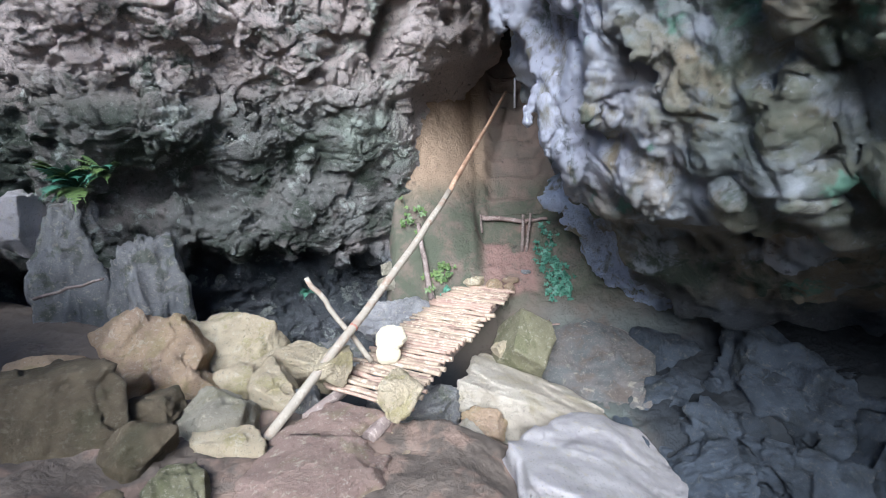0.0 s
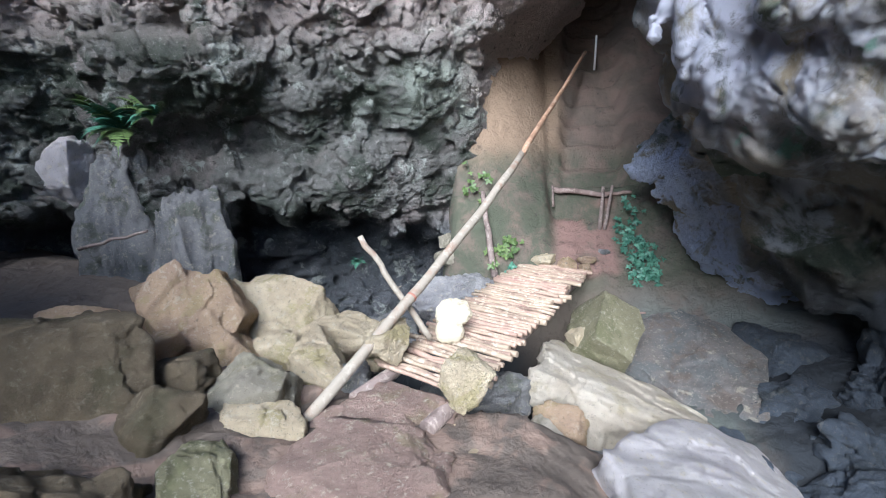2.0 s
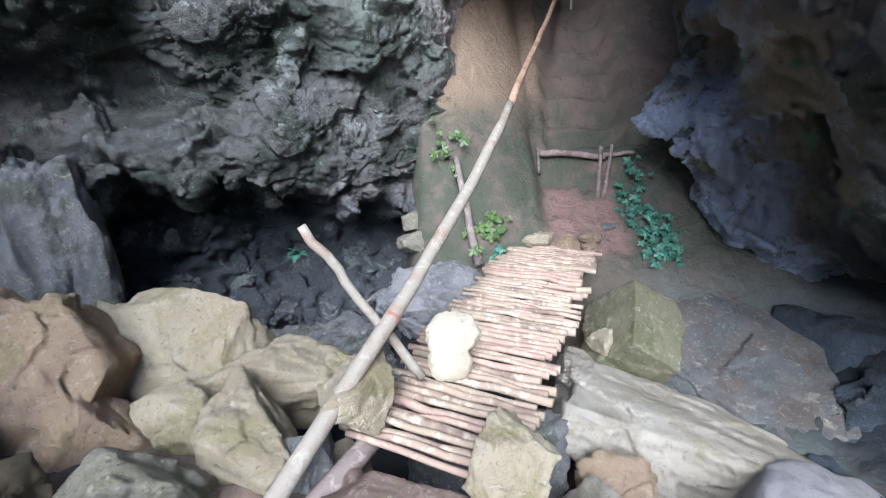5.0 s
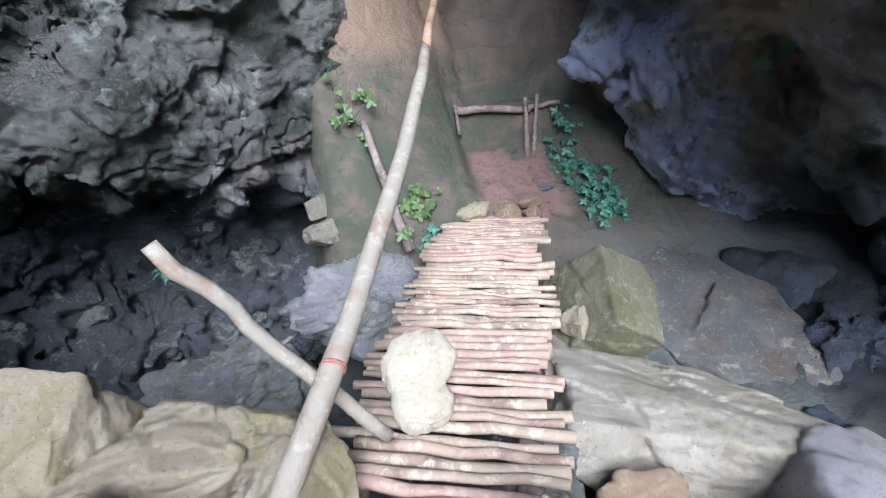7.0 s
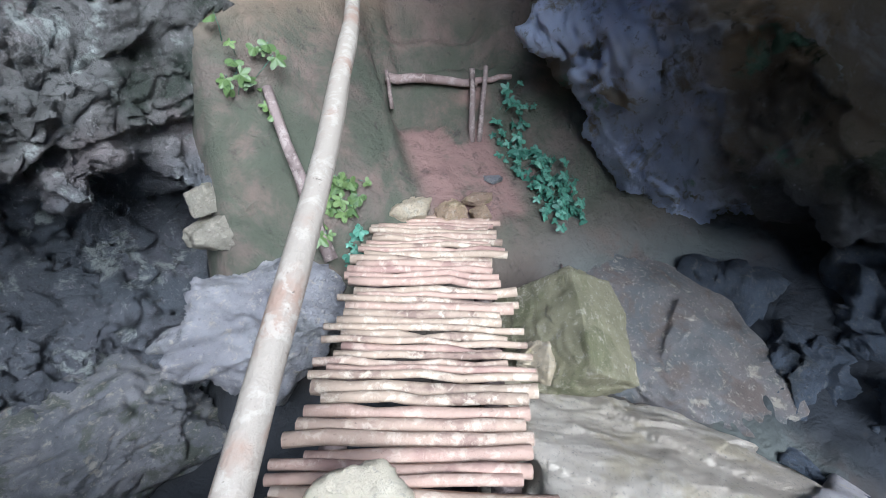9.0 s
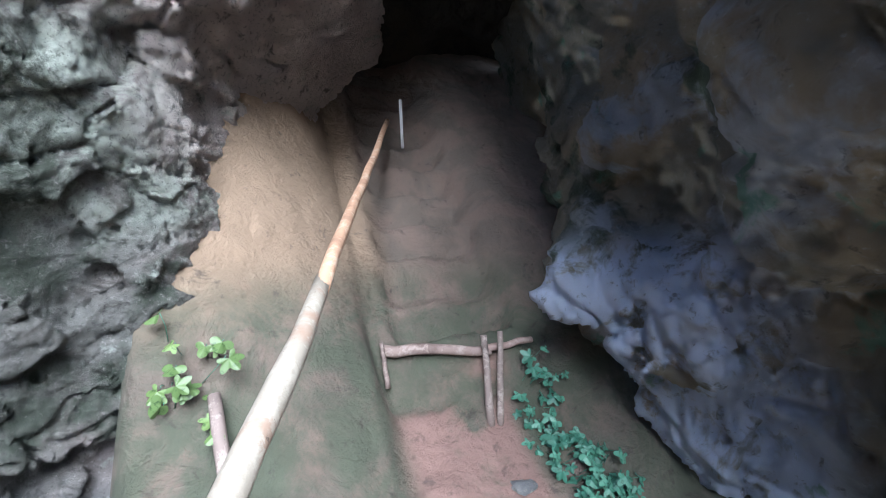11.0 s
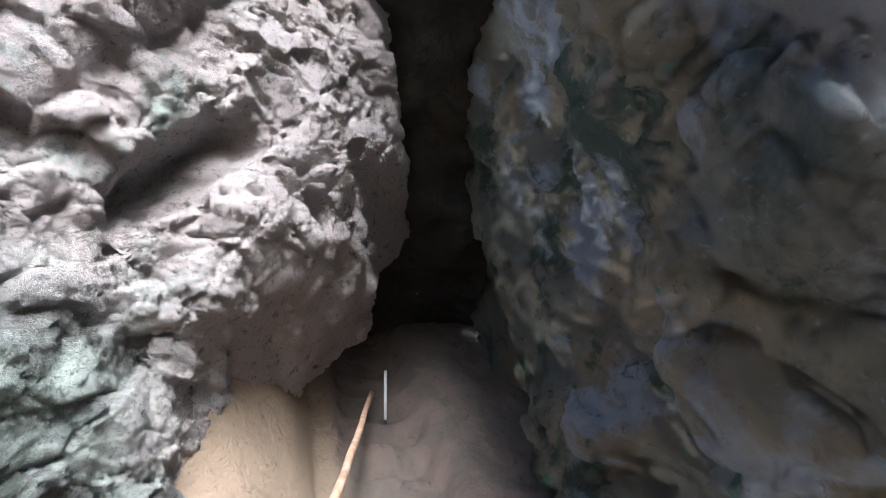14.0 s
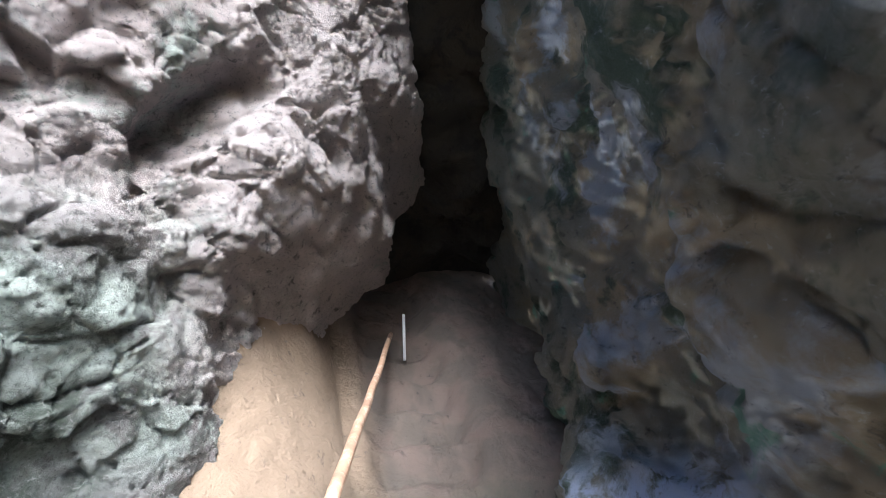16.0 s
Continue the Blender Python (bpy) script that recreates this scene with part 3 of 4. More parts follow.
# added rim, out of view; its tall left block shades the boulder heap
def rim_field(x, y, z):
    ring = 8.2 - np.sqrt((x + 1.5) ** 2 + (y - 2.5) ** 2)
    bank = np.maximum(x + 3.5, y - 0.2)
    top = 1.0 + 3.6 * step(-2.6, -4.2, x) + 3.0 * step(2.0, 5.5, x)
    return smax(np.maximum(smin(ring, bank, 0.6), y - 7.0), z - top, 0.5)


structure("wall_back", rock_surface("wall_back", rim_field, (-11.5, -8.5, -3.5), (8.5, 7.2, 7.0), 0.16, shell_rough, 1.0), LEFT,
          "unseen rough limestone rim added to enclose the place and block light")


# ---- things ----
def rounded_block(seed, n=38, planes=13, soft=0.028, rough=0.030, grain=0.30, facet=0.045):
    """A stone about 1 across: a box cut by slanting planes, with worn edges."""
    rs = np.random.RandomState(seed)
    lin = np.tan(np.linspace(-math.pi / 4, math.pi / 4, n))
    pts, quads, base = [], [], 0
    for k in range(3):
        for sgn in (-1, 1):
            A, B = np.meshgrid(lin, lin, indexing="ij")
            p = np.zeros((n * n, 3))
            p[:, k], p[:, (k + 1) % 3], p[:, (k + 2) % 3] = sgn, A.ravel(), B.ravel()
            i = np.arange(n * n).reshape(n, n) + base
            q = np.stack([i[:-1, :-1].ravel(), i[1:, :-1].ravel(), i[1:, 1:].ravel(), i[:-1, 1:].ravel()], 1)
            quads.append(q if sgn > 0 else q[:, ::-1])
            pts.append(p)
            base += n * n
    d = np.concatenate(pts)
    quads = np.concatenate(quads)
    key = np.round(d, 5)
    _, first, inv = np.unique(key, axis=0, return_index=True, return_inverse=True)
    d, quads = d[first], inv.ravel()[quads]
    d /= np.linalg.norm(d, axis=1)[:, None]
    nrm = rs.normal(size=(planes, 3))
    nrm = np.concatenate([nrm / np.linalg.norm(nrm, axis=1)[:, None], np.eye(3), -np.eye(3)])
    dist = np.concatenate([rs.uniform(0.34, 0.52, planes), np.full(6, 0.5)])
    c = d @ nrm.T
    inv_r = np.where(c > 0.02, c, 0.02) / dist
    k = 1.0 / soft * 2
    r = 1.0 / (np.log(np.exp(k * inv_r).sum(1)) / k)
    v = d * r[:, None]
    off = 7.0 * seed
    v = v / (v.max(0) - v.min(0))
    f1, e1 = facets(v + off, 0.30, 5)
    v += d * (facet * f1 + rough * (fbm(v + off, grain, 5, 0.55) + 0.35 * ridged(v + off, grain * 0.8, 4)))[:, None]
    return v, quads


def boulder(name, at, size, turn, mat, label, seed, category="rock", group="", **kw):
    v, q = rounded_block(seed, **kw)
    v = v * np.array(size)
    me = mesh_of(name, v, q)
    me.materials.append(mat)
    ob = new(name, me)
    ob.matrix_world = pose(*at, *turn)
    return tagged(ob, label, category, group)


HEAP = "boulders at the bridge"
boulder("boulder", (-2.92, 3.75, -1.05), (0.95, 0.75, 1.45), (4, 14, 20), OCHRE, "tall ochre-pink limestone boulder in the rock heap", 11, group=HEAP)
boulder("boulder", (-2.35, 4.35, -1.10), (0.95, 0.80, 0.95), (0, -8, -15), CREAM, "broad cream-yellow limestone boulder above the ravine", 12, group=HEAP)
boulder("boulder", (-1.62, 4.35, -1.25), (1.05, 0.62, 0.62), (0, 4, 14), CREAM, "long flat yellow-stained limestone rock at the ravine edge", 13, group=HEAP)
boulder("boulder", (-1.92, 3.05, -1.12), (0.78, 0.58, 0.55), (6, 4, 10), OLIVE, "angular grey limestone block with flat faces", 14, group=HEAP)
boulder("boulder", (-1.62, 3.60, -1.15), (0.62, 0.50, 0.50), (0, 8, -20), CREAM, "rounded cream limestone rock under the pole", 15, group=HEAP)
boulder("boulder", (-3.15, 2.60, -1.0), (1.3, 1.1, 1.4), (0, 6, 35), BROWN, "large brown boulder with shade painted into its colour", 16, group=HEAP)
boulder("boulder", (-2.35, 1.65, -1.05), (1.0, 0.9, 0.9), (5, 0, 15), BROWN, "mossy brown boulder beside the path, coloured dark for shade", 17, group=HEAP)
boulder("boulder", (-1.72, 2.20, -1.12), (0.42, 0.50, 0.42), (20, 10, 40), MOSSY, "small dark mossy rock on the path's edge", 18, group=HEAP)
boulder("boulder", (-1.65, 2.78, -1.12), (0.55, 0.36, 0.26), (0, 0, 12), CREAM, "small flat cream rock beside the pole's foot", 19, group=HEAP)
boulder("boulder", (-0.95, 2.35, -1.22), (1.35, 0.80, 0.42), (2, 0, 6), RED, "low reddish earth-covered rock on the path", 20, group=HEAP)
boulder("boulder", (-0.95, 3.05, -1.28), (0.95, 0.65, 0.50), (0, 5, -18), RED, "reddish rock under the near end of the bridge", 21, group=HEAP)
boulder("boulder", (-0.05, 2.70, -1.52), (1.15, 1.2, 0.55), (0, 8, 24), CREAM, "yellowish mossy limestone slab beside the bridge", 22, group=HEAP)
boulder("boulder", (0.22, 3.35, -1.72), (0.55, 0.75, 0.55), (0, 10, 10), FLAG, "cream limestone block propping the bridge", 23, group=HEAP)
boulder("boulder", (1.0, 4.38, -1.84), (1.5, 1.1, 0.74), (-4, 12, -18), FLAG, "broad pale limestone slab beside the bridge", 24, group=HEAP, planes=9, rough=0.035, facet=0.05)
boulder("boulder", (1.34, 3.02, -1.95), (1.80, 1.50, 1.10), (-6, 14, 12), WHITE, "big smooth white limestone boulder", 25, group=HEAP, soft=0.06, planes=8, rough=0.025, facet=0.025)
boulder("boulder", (0.80, 3.75, -2.05), (0.60, 0.40, 0.40), (0, 0, 30), GREY, "small cracked grey rock between slabs", 26, group=HEAP)
boulder("boulder", (1.06, 5.12, -1.42), (0.62, 0.66, 0.62), (38, 32, 4), MOSSY, "tilted mossy slab beside the bridge", 27, group=HEAP, planes=2, soft=0.03, rough=0.02, facet=0.02)
boulder("boulder", (2.08, 5.08, -2.02), (1.75, 1.7, 1.0), (16, 6, 24), SLATE, "smooth muddy rock face sloping into the ravine", 28, group=HEAP, rough=0.03, facet=0.03)
boulder("boulder", (-0.75, 6.22, -1.50), (1.15, 0.85, 0.80), (0, 0, 15), WHITISH, "undercut grey limestone ledge below the slope", 29, group=HEAP, rough=0.10)
boulder("boulder", (-4.72, 5.20, -0.25), (0.85, 0.75, 2.1), (0, 3, 20), GREY, "tall pale grey pillar of rock under the fern", 30, group=HEAP, planes=9, rough=0.08, facet=0.06, soft=0.06)
boulder("boulder", (-3.72, 4.95, -0.85), (0.85, 0.75, 1.95), (0, -4, 35), GREY, "rounded dark grey pillar of rock below the ledge", 33, group=HEAP, planes=9, rough=0.07, facet=0.04, soft=0.09)
boulder("boulder", (-5.6, 5.3, 0.38), (0.8, 0.7, 0.9), (0, 10, 0), WHITE, "pale boulder beyond the rock pillar", 31, group=HEAP)


def tube(points, radii, sides=8, knots=0.0, seed=0):
    """A bent round stick along points, with capped ends."""
    rs = np.random.RandomState(seed)
    pts = np.array(points, float)
    n = len(pts)
    tan = np.gradient(pts, axis=0)
    tan /= np.linalg.norm(tan, axis=1)[:, None]
    up = np.array([0.13, 0.21, 0.97]) if abs(tan[0, 2]) < 0.9 else np.array([1.0, 0.1, 0.0])
    v = []
    for i in range(n):
        a = np.cross(tan[i], up)
        a /= np.linalg.norm(a)
        b = np.cross(tan[i], a)
        for k in range(sides):
            w = 2 * math.pi * k / sides
            r = radii[i] * (1 + knots * rs.uniform(-1, 1))
            v.append(pts[i] + r * (math.cos(w) * a + math.sin(w) * b))
    faces = []
    for i in range(n - 1):
        for k in range(sides):
            j = (k + 1) % sides
            faces.append((i * sides + k, i * sides + j, (i + 1) * sides + j, (i + 1) * sides + k))
    faces.append(tuple(range(sides))[::-1])
    faces.append(tuple((n - 1) * sides + k for k in range(sides)))
    return v, faces


def part(name, vf, mat, parent=None, label="", smooth=True):
    me = bpy.data.meshes.new(name)
    me.from_pydata([tuple(float(c) for c in p) for p in vf[0]], [], vf[1])
    if smooth:
        me.polygons.foreach_set("use_smooth", [len(f.vertices) == 4 for f in me.polygons])
    me.materials.append(mat)
    me.update()
    ob = new(name, me)
    ob.parent = parent
    if label:
        ob["label"] = label
    return ob


def empty(name, at, label, category, group=""):
    ob = new(name)
    ob.location = at
    return tagged(ob, label, category, group)


def stick_line(a, b, bend, r0, r1, n, rs):
    a, b = np.array(a, float), np.array(b, float)
    t = np.linspace(0, 1, n)
    pts = a + (b - a) * t[:, None]
    wob = rs.normal(size=(n, 3)) * bend
    wob[0] = wob[-1] = 0
    return pts + wob, r0 + (r1 - r0) * t


# the bridge
B0, BU, BV = np.array([-1.13, 3.55, 0.0]), np.array([0.415, 0.910, 0.0]), np.array([0.910, -0.415, 0.0])


def bridge_top(u):
    return -1.02 + 0.03 * u


bridge = empty("stick_bridge", (0, 0, 0), "footbridge of weathered sticks laid across two long logs", "bridge")
rs = np.random.RandomState(7)
u = 0.0
while u < 3.2:
    r = rs.uniform(0.019, 0.034)
    u += r
    turn = rs.normal(0, 0.02)
    w0, w1 = rs.uniform(-0.07, 0.06), 0.88 + rs.uniform(-0.06, 0.08)
    if u < 0.55:
        w0, w1 = w0 + 0.02, w1 + 0.05
    lift = rs.uniform(-0.006, 0.010)
    mid = B0 + BU * u
    a = mid + BV * w0 + BU * turn * -0.45
    b = mid + BV * w1 + BU * turn * 0.45
    a[2] = b[2] = bridge_top(u) - r + lift
    line, rad = stick_line(a, b, 0.008, r * rs.uniform(0.85, 1.1), r * rs.uniform(0.8, 1.05), 7, rs)
    part("stick", tube(line, rad, 8, 0.07, rs.randint(9999)), BARK, bridge)
    u += r + (rs.uniform(0.0, 0.006) if rs.rand() < 0.88 else rs.uniform(0.010, 0.022))
for w in (0.12, 0.78):
    a, b = B0 + BV * w - BU * 0.35, B0 + BV * w + BU * 3.35
    a[2], b[2] = bridge_top(0) - 0.12, bridge_top(3.3) - 0.12
    line, rad = stick_line(a, b, 0.008, 0.06, 0.05, 9, rs)
    part("beam", tube(line, rad, 10, 0.05, 5), OLDWOOD, bridge, "dark supporting log")

# the long pole used as a handrail
rs = np.random.RandomState(9)
JOINT, LASH = 0.583, 0.186
base = np.array([-1.44, 2.90, -1.14])


def pole_line(t0, t1, n):
    """The slightly bowed run of the pole between two shares of its length."""
    t = np.linspace(t0, t1, n)[:, None]
    a, b = np.array([-1.562, 2.70, -1.277]), np.array([0.974, 9.0, 1.682])
    bow = 4 * t * (1 - t) * np.array([0.253, 0, 0.153]) + t * (1 - t) * (1 - 2 * t) * np.array([0.75, 0, 0.702])
    return a + (b - a) * t + bow - base + rs.normal(size=(n, 3)) * 0.004


pole = empty("handrail_pole", tuple(base), "long peeled wooden pole leaning up the slope as a handrail", "pole")
part("shaft", tube(pole_line(0.03, JOINT, 16), np.linspace(0.046, 0.044, 16) + rs.normal(0, 0.0012, 16), 14, 0.02, 3), POLE, pole, "grey peeled lower length")
line, rad = stick_line(pole_line(JOINT - 0.02, JOINT - 0.02, 1)[0], np.array([1.25, 9.28, 2.20]) - base, 0.006, 0.038, 0.026, 11, rs)
part("shaft", tube(line, rad, 12, 0.03, 4), ORANGE, pole, "thinner orange-brown upper length")
mid, along = pole_line(LASH, LASH, 1)[0], np.array([0.38, 0.83, 0.40])
for k in range(2):
    part("lashing", tube([mid + along * (d + 0.012 * k) for d in (-0.004, 0.0, 0.004)], [0.047, 0.0485, 0.047], 12, 0.03, 6 + k), TWINE, pole, "reddish twine wound round the pole")


# the stick that leans against the bridge
rs = np.random.RandomState(10)
prop = empty("leaning_stick", (-0.75, 4.1, -1.1), "crooked bare branch leaning out beside the bridge", "branch")
line, rad = stick_line((0.04, -0.18, 0.14), (-0.55, -0.20, 1.06), 0.009, 0.029, 0.026, 12, rs)
sway = np.sin(np.linspace(0, math.pi, 12)) * 0.006 + np.where(np.arange(12) == 10, 0.010, 0)
line = line + sway[:, None] * np.array([-0.75, 0.2, -0.45])
part("stem", tube(line, rad, 10, 0.05, 4), POLE, prop)

boulder("boulder", (-1.02, 3.62, -0.88), (0.36, 0.34, 0.28), (0, 0, 20), CREAM, "cream stone weighing down the bridge's near end", 41, group=HEAP)
boulder("boulder", (-0.32, 3.14, -0.92), (0.36, 0.32, 0.34), (8, 0, 50), CREAM, "yellowish stone weighing down the bridge's near corner", 42, group=HEAP)
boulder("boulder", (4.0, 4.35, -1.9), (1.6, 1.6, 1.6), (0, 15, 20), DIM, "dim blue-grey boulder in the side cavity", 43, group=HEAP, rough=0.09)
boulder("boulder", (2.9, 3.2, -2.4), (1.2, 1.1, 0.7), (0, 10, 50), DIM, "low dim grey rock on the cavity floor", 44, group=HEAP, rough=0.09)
boulder("boulder", (-1.9, 6.2, -2.3), (1.5, 0.9, 0.7), (0, 0, 25), GREY, "low layered grey rock in the ravine", 45, group=HEAP, rough=0.10)
boulder("boulder", (-0.28, 4.10, -1.83), (1.1, 0.9, 0.9), (4, 0, 15), GREY, "grey rock deep under the bridge", 46, group=HEAP, rough=0.08)
STEPS = "step stones at the bridge's far end"
boulder("step_stone", (0.46, 6.36, -0.90), (0.31, 0.24, 0.24), (0, 0, -20), CREAM, "cream stone laid as a step at the bridge's end", 51, "stone", STEPS)
boulder("step_stone", (0.74, 6.25, -0.92), (0.26, 0.22, 0.22), (0, 0, 10), OCHRE, "pinkish stone laid as a step at the bridge's end", 52, "stone", STEPS)
boulder("step_stone", (0.98, 6.20, -0.95), (0.19, 0.17, 0.17), (0, 0, 40), OCHRE, "small pinkish stone wedged at the bridge's end", 53, "stone", STEPS)
boulder("step_stone", (1.00, 6.32, -0.86), (0.24, 0.14, 0.10), (0, 0, -15), OCHRE, "small flat stone wedged at the bridge's end", 54, "stone", STEPS)
boulder("stone", (1.28, 6.55, -0.80), (0.16, 0.10, 0.07), (0, 0, -10), GREY, "small dark stone on the path", 55, "stone")
boulder("stone", (0.72, 4.98, -1.36), (0.24, 0.24, 0.22), (0, 0, 30), CREAM, "pale stone leaning on the mossy slab", 56, "stone")


def lobes(x, y, z):
    x, y, z = (x + 0.555) / 0.86, (y - 4.08) / 0.86, (z + 0.845) / 0.86
    up, out = 0.80 * z + 0.60 * y, 0.80 * y - 0.60 * z
    a = np.sqrt(((x - 0.02) / 0.185) ** 2 + ((up - 0.07) / 0.155) ** 2 + (out / 0.085) ** 2) - 1
    b = np.sqrt(((x - 0.01) / 0.150) ** 2 + ((up + 0.13) / 0.125) ** 2 + ((out + 0.01) / 0.080) ** 2) - 1
    return smin(a, b, 0.12) * 0.10


pale = rock_surface("pale_stone", lobes, (-0.85, 3.75, -1.15), (-0.25, 4.45, -0.5), 0.011,
                    lambda p: -0.014 * (fbm(p, 0.12, 3) + 0.5 * ridged(p, 0.06, 2)), 0.1)
pale.materials.append(PALE)
tagged(new("pale_stone", pale), "thick pale cream two-lobed stone leaning on the bridge's edge", "stone")

# the step rail across the path
rs = np.random.RandomState(21)
rail = empty("step_rail", (1.1, 7.2, -0.5), "old log laid across the path between stakes", "rail")
O = np.array([1.1, 7.2, -0.5])
line, rad = stick_line(np.array([0.62, 7.42, -0.05]) - O, np.array([1.38, 7.13, -0.09]) - O, 0.008, 0.045, 0.035, 8, rs)
part("log", tube(line, rad, 9, 0.06, 2), OLDWOOD, rail)
line, rad = stick_line(np.array([1.30, 7.14, -0.08]) - O, np.array([1.70, 7.08, -0.04]) - O, 0.006, 0.03, 0.024, 5, rs)
part("log", tube(line, rad, 8, 0.06, 3), OLDWOOD, rail)
for a, b, r in (((1.28, 6.98, -0.58), (1.30, 7.08, 0.04), 0.03), ((1.34, 6.96, -0.58), (1.42, 7.05, 0.06), 0.026), ((0.63, 7.30, -0.30), (0.61, 7.36, 0.02), 0.02)):
    line, rad = stick_line(np.array(a) - O, np.array(b) - O, 0.004, r, r * 0.8, 6, rs)
    part("stake", tube(line, rad, 8, 0.06, 4), OLDWOOD, rail)

# the white stake up the slope
m, nt, b = material("white_plastic", 0.4)
b.inputs["Base Color"].default_value = (0.85, 0.86, 0.88, 1)
stake = empty("white_stake", (1.44, 9.35, 1.9), "thin white plastic stake standing on the steps", "stake")
part("tube", tube([(0, 0, 0), (0, 0, 0.3), (0.0, 0, 0.58)], [0.02, 0.02, 0.02], 8), m, stake)

# loose wood
def loose(name, a, b, r, label, seed, mat=OLDWOOD, bend=0.01):
    rs = np.random.RandomState(seed)
    ob = empty(name, a, label, "branch")
    line, rad = stick_line((0, 0, 0), np.array(b) - np.array(a), bend, r, r * 0.7, 7, rs)
    part("stem", tube(line, rad, 8, 0.08, seed), mat, ob)
    return ob


loose("root", (-0.20, 6.18, -1.1), (-0.42, 6.78, -0.02), 0.05, "grey root running down the muddy bank", 31, OLDWOOD, 0.015)
loose("branch", (-4.75, 4.50, -0.40), (-3.95, 4.60, -0.20), 0.022, "thin dark branch across the rock pillar", 32)
loose("branch", (0.55, 4.55, -1.63), (0.88, 4.72, -1.60), 0.018, "short pale stick lying on the slab", 33, POLE)
loose("branch", (1.25, 5.72, -1.36), (1.62, 5.66, -1.32), 0.016, "dry twig on the mud beside the slab", 34)
loose("branch", (1.38, 5.60, -1.36), (1.50, 5.80, -1.30), 0.014, "dry twig crossing another on the mud", 35)
loose("branch", (1.60, 5.35, -1.62), (1.72, 5.05, -1.66), 0.02, "dark stick lying on the muddy rock", 36)
loose("branch", (0.75, 2.55, -1.30), (0.95, 2.42, -1.30), 0.01, "thin dry twig on the yellow slab", 37)


# leaves
def leaf_mesh(name, lobes_n, size, mat, depth=0.45):
    """A lobed leaf about size long with a folded midrib, its stalk at the origin."""
    n = 6 * lobes_n + 1
    verts, faces = [(0, 0, 0)], []
    for i in range(n):
        w = math.pi * (-0.78 + 1.56 * i / (n - 1))
        peak = abs(math.cos(w * lobes_n * 0.5 / 0.78 * 0.9))
        r = size * (0.55 + 0.45 * math.cos(w * 0.6)) * (1 - depth + depth * peak ** 1.5)
        verts.append((r * math.sin(w), size * 0.25 + r * math.cos(w) * 0.9, -0.25 * abs(r * math.sin(w)) + 0.1 * size * math.cos(3 * w)))
    verts.append((0, size * 0.25, 0.02 * size))
    c = len(verts) - 1
    for i in range(1, n):
        faces.append((c, i + 1, i))
    me = bpy.data.meshes.new(name)
    me.from_pydata(verts, [], faces)
    me.materials.append(mat)
    me.update()
    return me


def plant(at, spread, count, meshes, label, seed, face=(0.1, -0.8, 0.6), stem=0.10, lo=0.7, hi=1.2):
    """Leaves on thin stalks over a patch of the bank."""
    rs = np.random.RandomState(seed)
    ob = empty("plant", at, label, "plant")
    f = np.array(face) / np.linalg.norm(face)
    for k in range(count):
        g = rs.uniform(-1, 1, 2)
        foot = np.array([g[0] * spread[0], g[1] * spread[1], 0])
        foot[2] = ground_shape(np.array([at[0] + foot[0]]), np.array([at[1] + foot[1]]))[0] - at[2] if spread[2] is None else g[1] * spread[2]
        tip = foot + (f + rs.normal(0, 0.35, 3)) * stem * rs.uniform(0.5, 1.4)
        v, q = tube([foot, (foot + tip) / 2 + rs.normal(0, 0.006, 3), tip], [0.003, 0.0025, 0.002], 4)
        part("stalk", (v, q), LEAFB, ob)
        leaf = new("leaf", meshes[k % len(meshes)])
        leaf.parent = ob
        nrm = Vector(f + rs.normal(0, 0.30, 3)).normalized()
        turn = nrm.to_track_quat("Z", "Y").to_matrix().to_4x4()
        size = rs.uniform(lo, hi)
        leaf.matrix_basis = Matrix.Translation(tip) @ turn @ pose(0, 0, 0, 0, 0, 180 + rs.uniform(-70, 70)) @ Matrix.Diagonal((size, size, size, 1))
    return ob


LIME = [leaf_mesh("lobed_leaf", 5, 0.085, LEAF), leaf_mesh("lobed_leaf", 3, 0.07, LEAF)]
TEAL = [leaf_mesh("lobed_leaf", 5, 0.075, LEAFB), leaf_mesh("lobed_leaf", 3, 0.06, LEAFB), leaf_mesh("lobed_leaf", 5, 0.06, LEAFB)]
plant((1.72, 6.35, -0.85), (0.17, 0.24, None), 85, TEAL, "blue-green ivy-leaved plant on the bank beside the path", 61)
plant((1.62, 6.85, -0.40), (0.15, 0.22, None), 52, TEAL, "blue-green ivy-leaved plant below the step rail", 62)
plant((-0.58, 6.86, -0.15), (0.10, 0.08, None), 9, LIME, "yellow-green lobed plant beside the cave wall", 63)
plant((-0.38, 6.85, 0.0), (0.10, 0.10, None), 7, LIME, "yellow-green lobed plant high on the muddy bank", 64)
plant((0.02, 6.52, -0.75), (0.10, 0.08, None), 12, LIME, "fresh green lobed plant low on the muddy bank", 65)
plant((-0.22, 6.45, -0.80), (0.08, 0.10, None), 9, LIME, "fresh green lobed plant behind the pole", 66)
plant((0.02, 6.25, -1.00), (0.10, 0.06, None), 16, TEAL, "small dark ivy plant beside the bridge's end", 67)


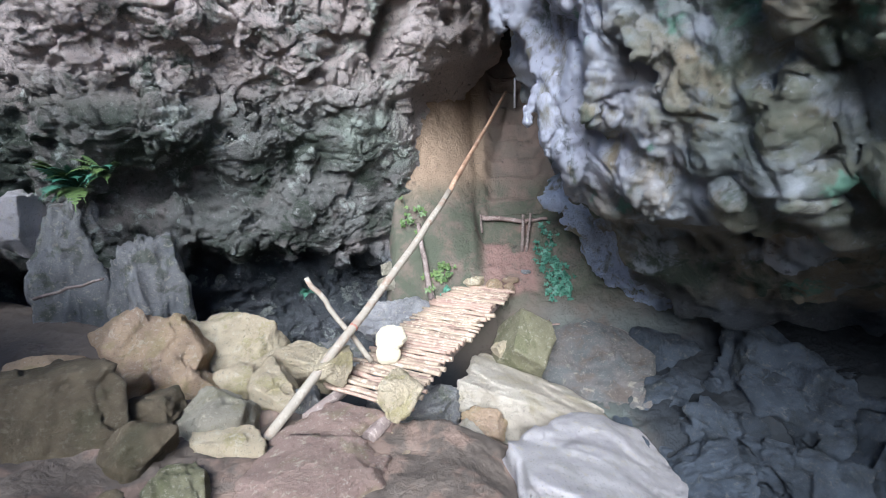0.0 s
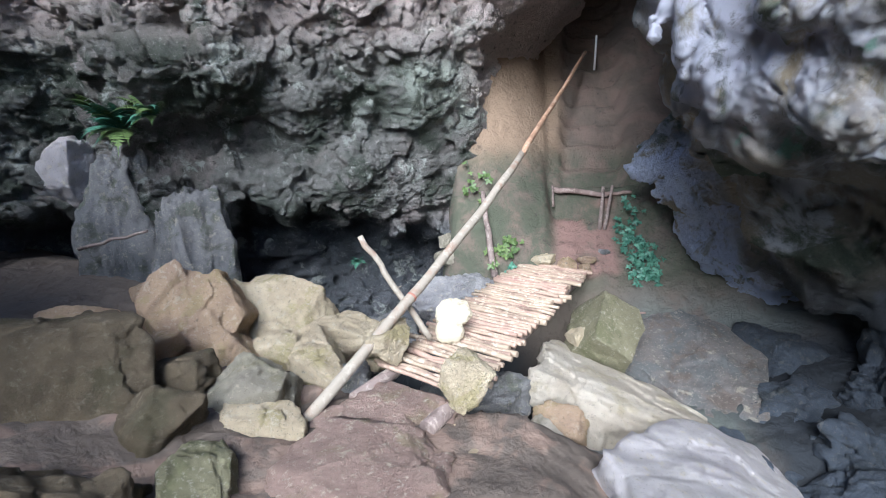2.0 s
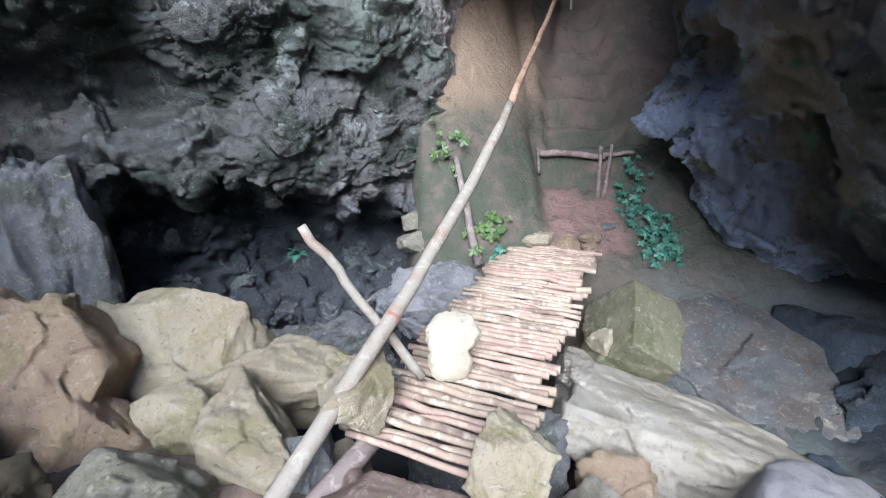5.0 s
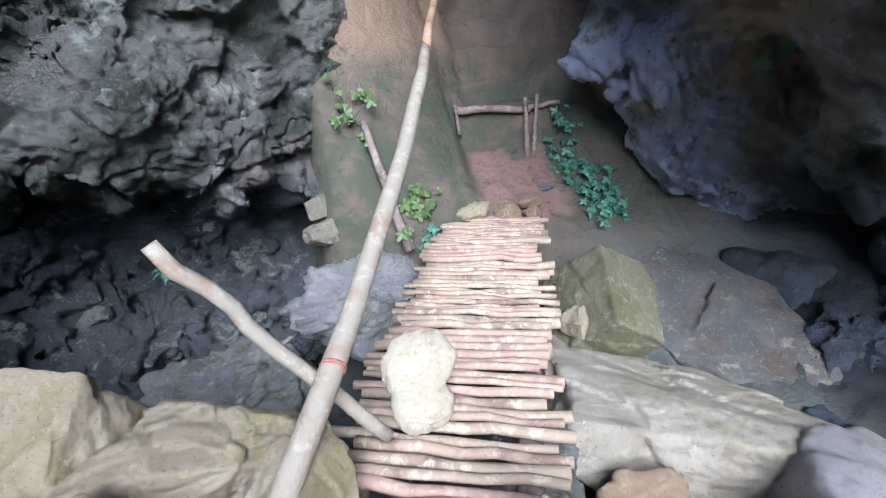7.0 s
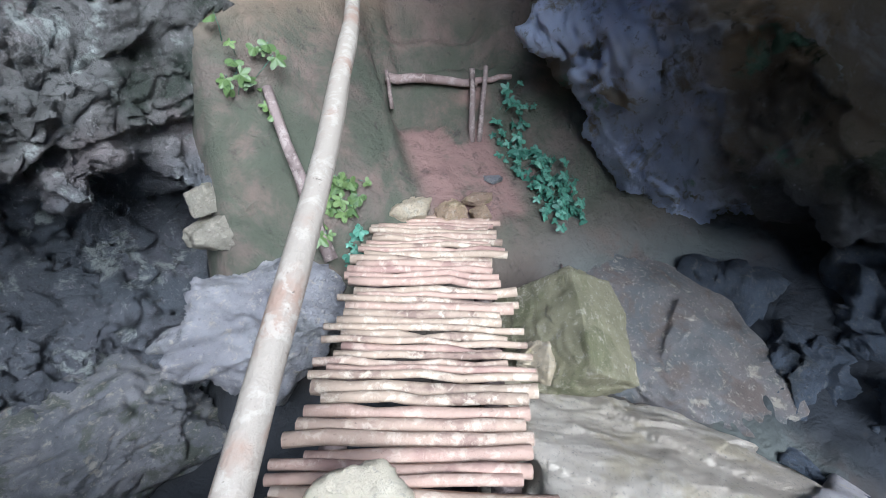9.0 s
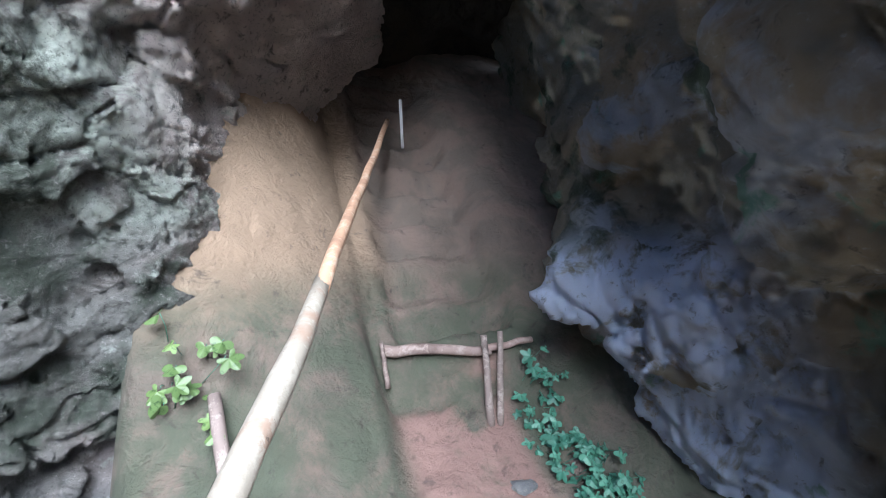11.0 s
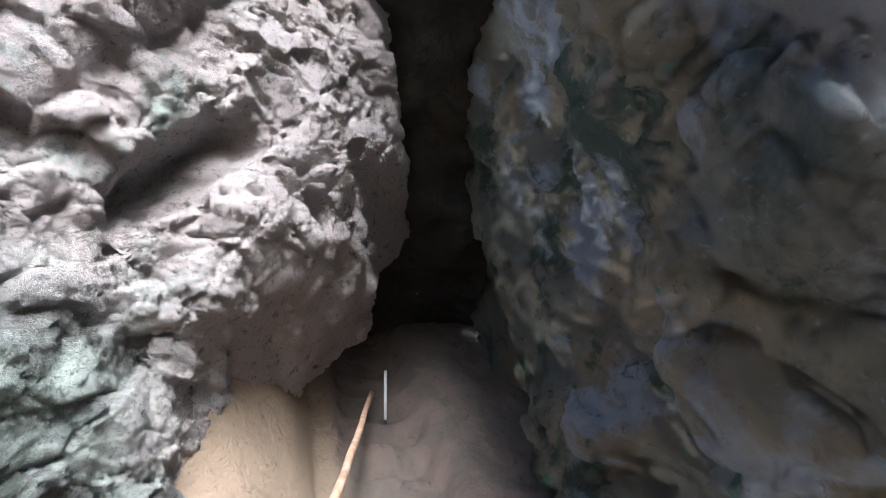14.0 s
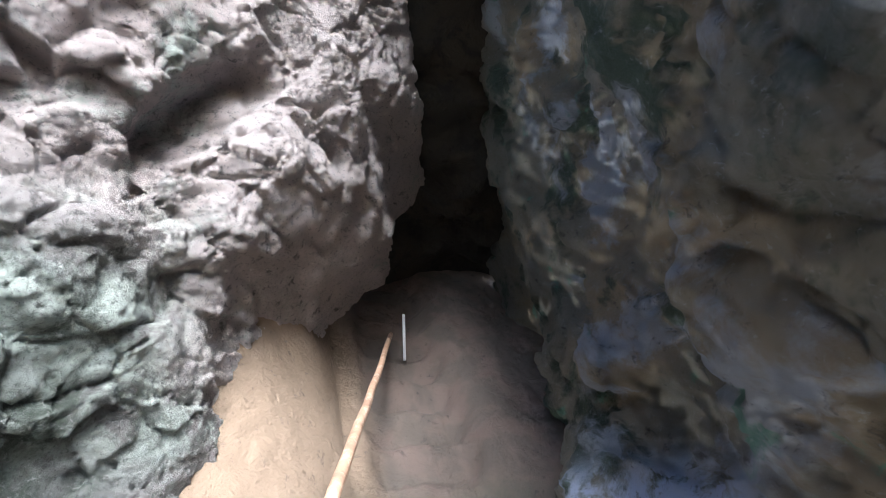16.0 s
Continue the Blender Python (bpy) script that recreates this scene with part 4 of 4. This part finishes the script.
def fern(at, count, length, label, seed, mats):
    """Fronds that arch out from one root, with pairs of leaflets."""
    rs = np.random.RandomState(seed)
    ob = empty("fern", at, label, "fern")
    for k in range(count):
        w = rs.uniform(0, 2 * math.pi)
        out = np.array([math.cos(w), -abs(math.sin(w)) * 1.2, 0])
        L = length * rs.uniform(0.6, 1.1)
        rise = rs.uniform(0.3, 1.5)
        v, f = [], []
        n = 12
        rib = [out * L * t * 0.8 + np.array([0, 0, L * (rise * t - 0.8 * t * t)]) for t in np.linspace(0.05, 1, n + 1)]
        side = np.cross(out, (0, 0, 1))
        v += rib
        for i in range(n):
            t = (i + 1) / n
            half = L * 0.20 * math.sin(math.pi * min(1, 0.12 + t * 0.95)) + 0.004
            for sgn in (-1, 1):
                tip = rib[i] + side * sgn * half + out * half * 0.4 - np.array([0, 0, half * 0.3])
                v += [rib[i] * 0.45 + tip * 0.55 - out * 0.006, tip]
                k1 = len(v) - 2
                f.append((i, k1, k1 + 1, i + 1) if sgn > 0 else (i + 1, k1 + 1, k1, i))
        part("frond", (v, f), mats[k % len(mats)], ob)
    return ob


fern((-4.05, 4.62, 0.85), 34, 0.50, "bright green fern clump growing on the rock pillar", 71, [LEAF, LEAFB])
fern((-3.72, 4.66, 1.0), 18, 0.42, "green fern hanging from the cave wall ledge", 72, [LEAFB, LEAF])
fern((-2.25, 6.55, -1.05), 9, 0.22, "small dark fern on the ravine wall", 73, [LEAFB])


# smaller rocks that fill the heap
rs = np.random.RandomState(81)
KINDS = ((CREAM, "cream limestone rubble in the heap"), (OCHRE, "ochre limestone rubble in the heap"), (GREY, "grey limestone rubble in the heap"))
for x, y, w in ((-2.45, 3.55, 0.45), (-2.05, 3.75, 0.42), (-3.55, 3.25, 0.6), (-2.45, 2.95, 0.4), (-1.3, 3.45, 0.36), (-2.2, 2.5, 0.5),
                (-2.9, 3.2, 0.4), (-1.25, 3.9, 0.42), (0.45, 3.75, 0.4), (-3.7, 4.4, 0.7), (-1.9, 1.75, 0.35)):
    mat, label = KINDS[rs.randint(3)]
    # rubble on the left gets the brown that has shade in it
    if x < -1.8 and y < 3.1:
        mat, label = BROWN, "brown rubble in the heap, coloured dark for shade"
    z = float(ground_shape(np.array([x]), np.array([y]))[0])
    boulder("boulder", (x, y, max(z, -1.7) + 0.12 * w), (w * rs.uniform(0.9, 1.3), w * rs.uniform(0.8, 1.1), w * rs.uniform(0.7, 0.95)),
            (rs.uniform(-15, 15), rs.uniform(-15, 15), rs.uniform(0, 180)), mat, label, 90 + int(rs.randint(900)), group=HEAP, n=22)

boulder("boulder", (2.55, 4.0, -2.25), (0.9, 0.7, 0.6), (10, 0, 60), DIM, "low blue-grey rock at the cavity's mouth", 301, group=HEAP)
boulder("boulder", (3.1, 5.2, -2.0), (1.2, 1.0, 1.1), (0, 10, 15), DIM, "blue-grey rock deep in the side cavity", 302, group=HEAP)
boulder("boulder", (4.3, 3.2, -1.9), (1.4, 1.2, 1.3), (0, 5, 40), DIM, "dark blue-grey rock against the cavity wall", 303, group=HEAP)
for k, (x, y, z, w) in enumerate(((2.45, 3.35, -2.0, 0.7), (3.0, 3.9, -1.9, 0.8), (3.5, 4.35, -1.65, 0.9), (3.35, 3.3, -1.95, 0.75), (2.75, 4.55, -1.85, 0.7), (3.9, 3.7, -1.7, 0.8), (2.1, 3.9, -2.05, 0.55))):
    boulder("boulder", (x, y, z), (w * 1.15, w * 0.9, w * 0.75), (12 * k % 31 - 10, 17 * k % 29 - 12, 47 * k), DIM, "angular blue-grey rock on the cavity floor, coloured dark for shade", 320 + k, group=HEAP, rough=0.07, facet=0.12, soft=0.03)
boulder("boulder", (-0.85, 6.62, -0.95), (0.42, 0.34, 0.30), (0, 0, 25), OLIVE, "loose grey-olive rock on the muddy bank", 304, group=HEAP)
boulder("boulder", (-0.95, 6.70, -0.72), (0.26, 0.22, 0.20), (0, 0, 65), OLIVE, "small grey rock under the wall's lip", 305, group=HEAP)
part("twig", tube([(-0.33, 0.06, 0.46), (-0.30, 0.03, 0.52), (-0.26, 0.02, 0.55)], [0.012, 0.009, 0.005], 6), POLE, prop, "broken side twig")
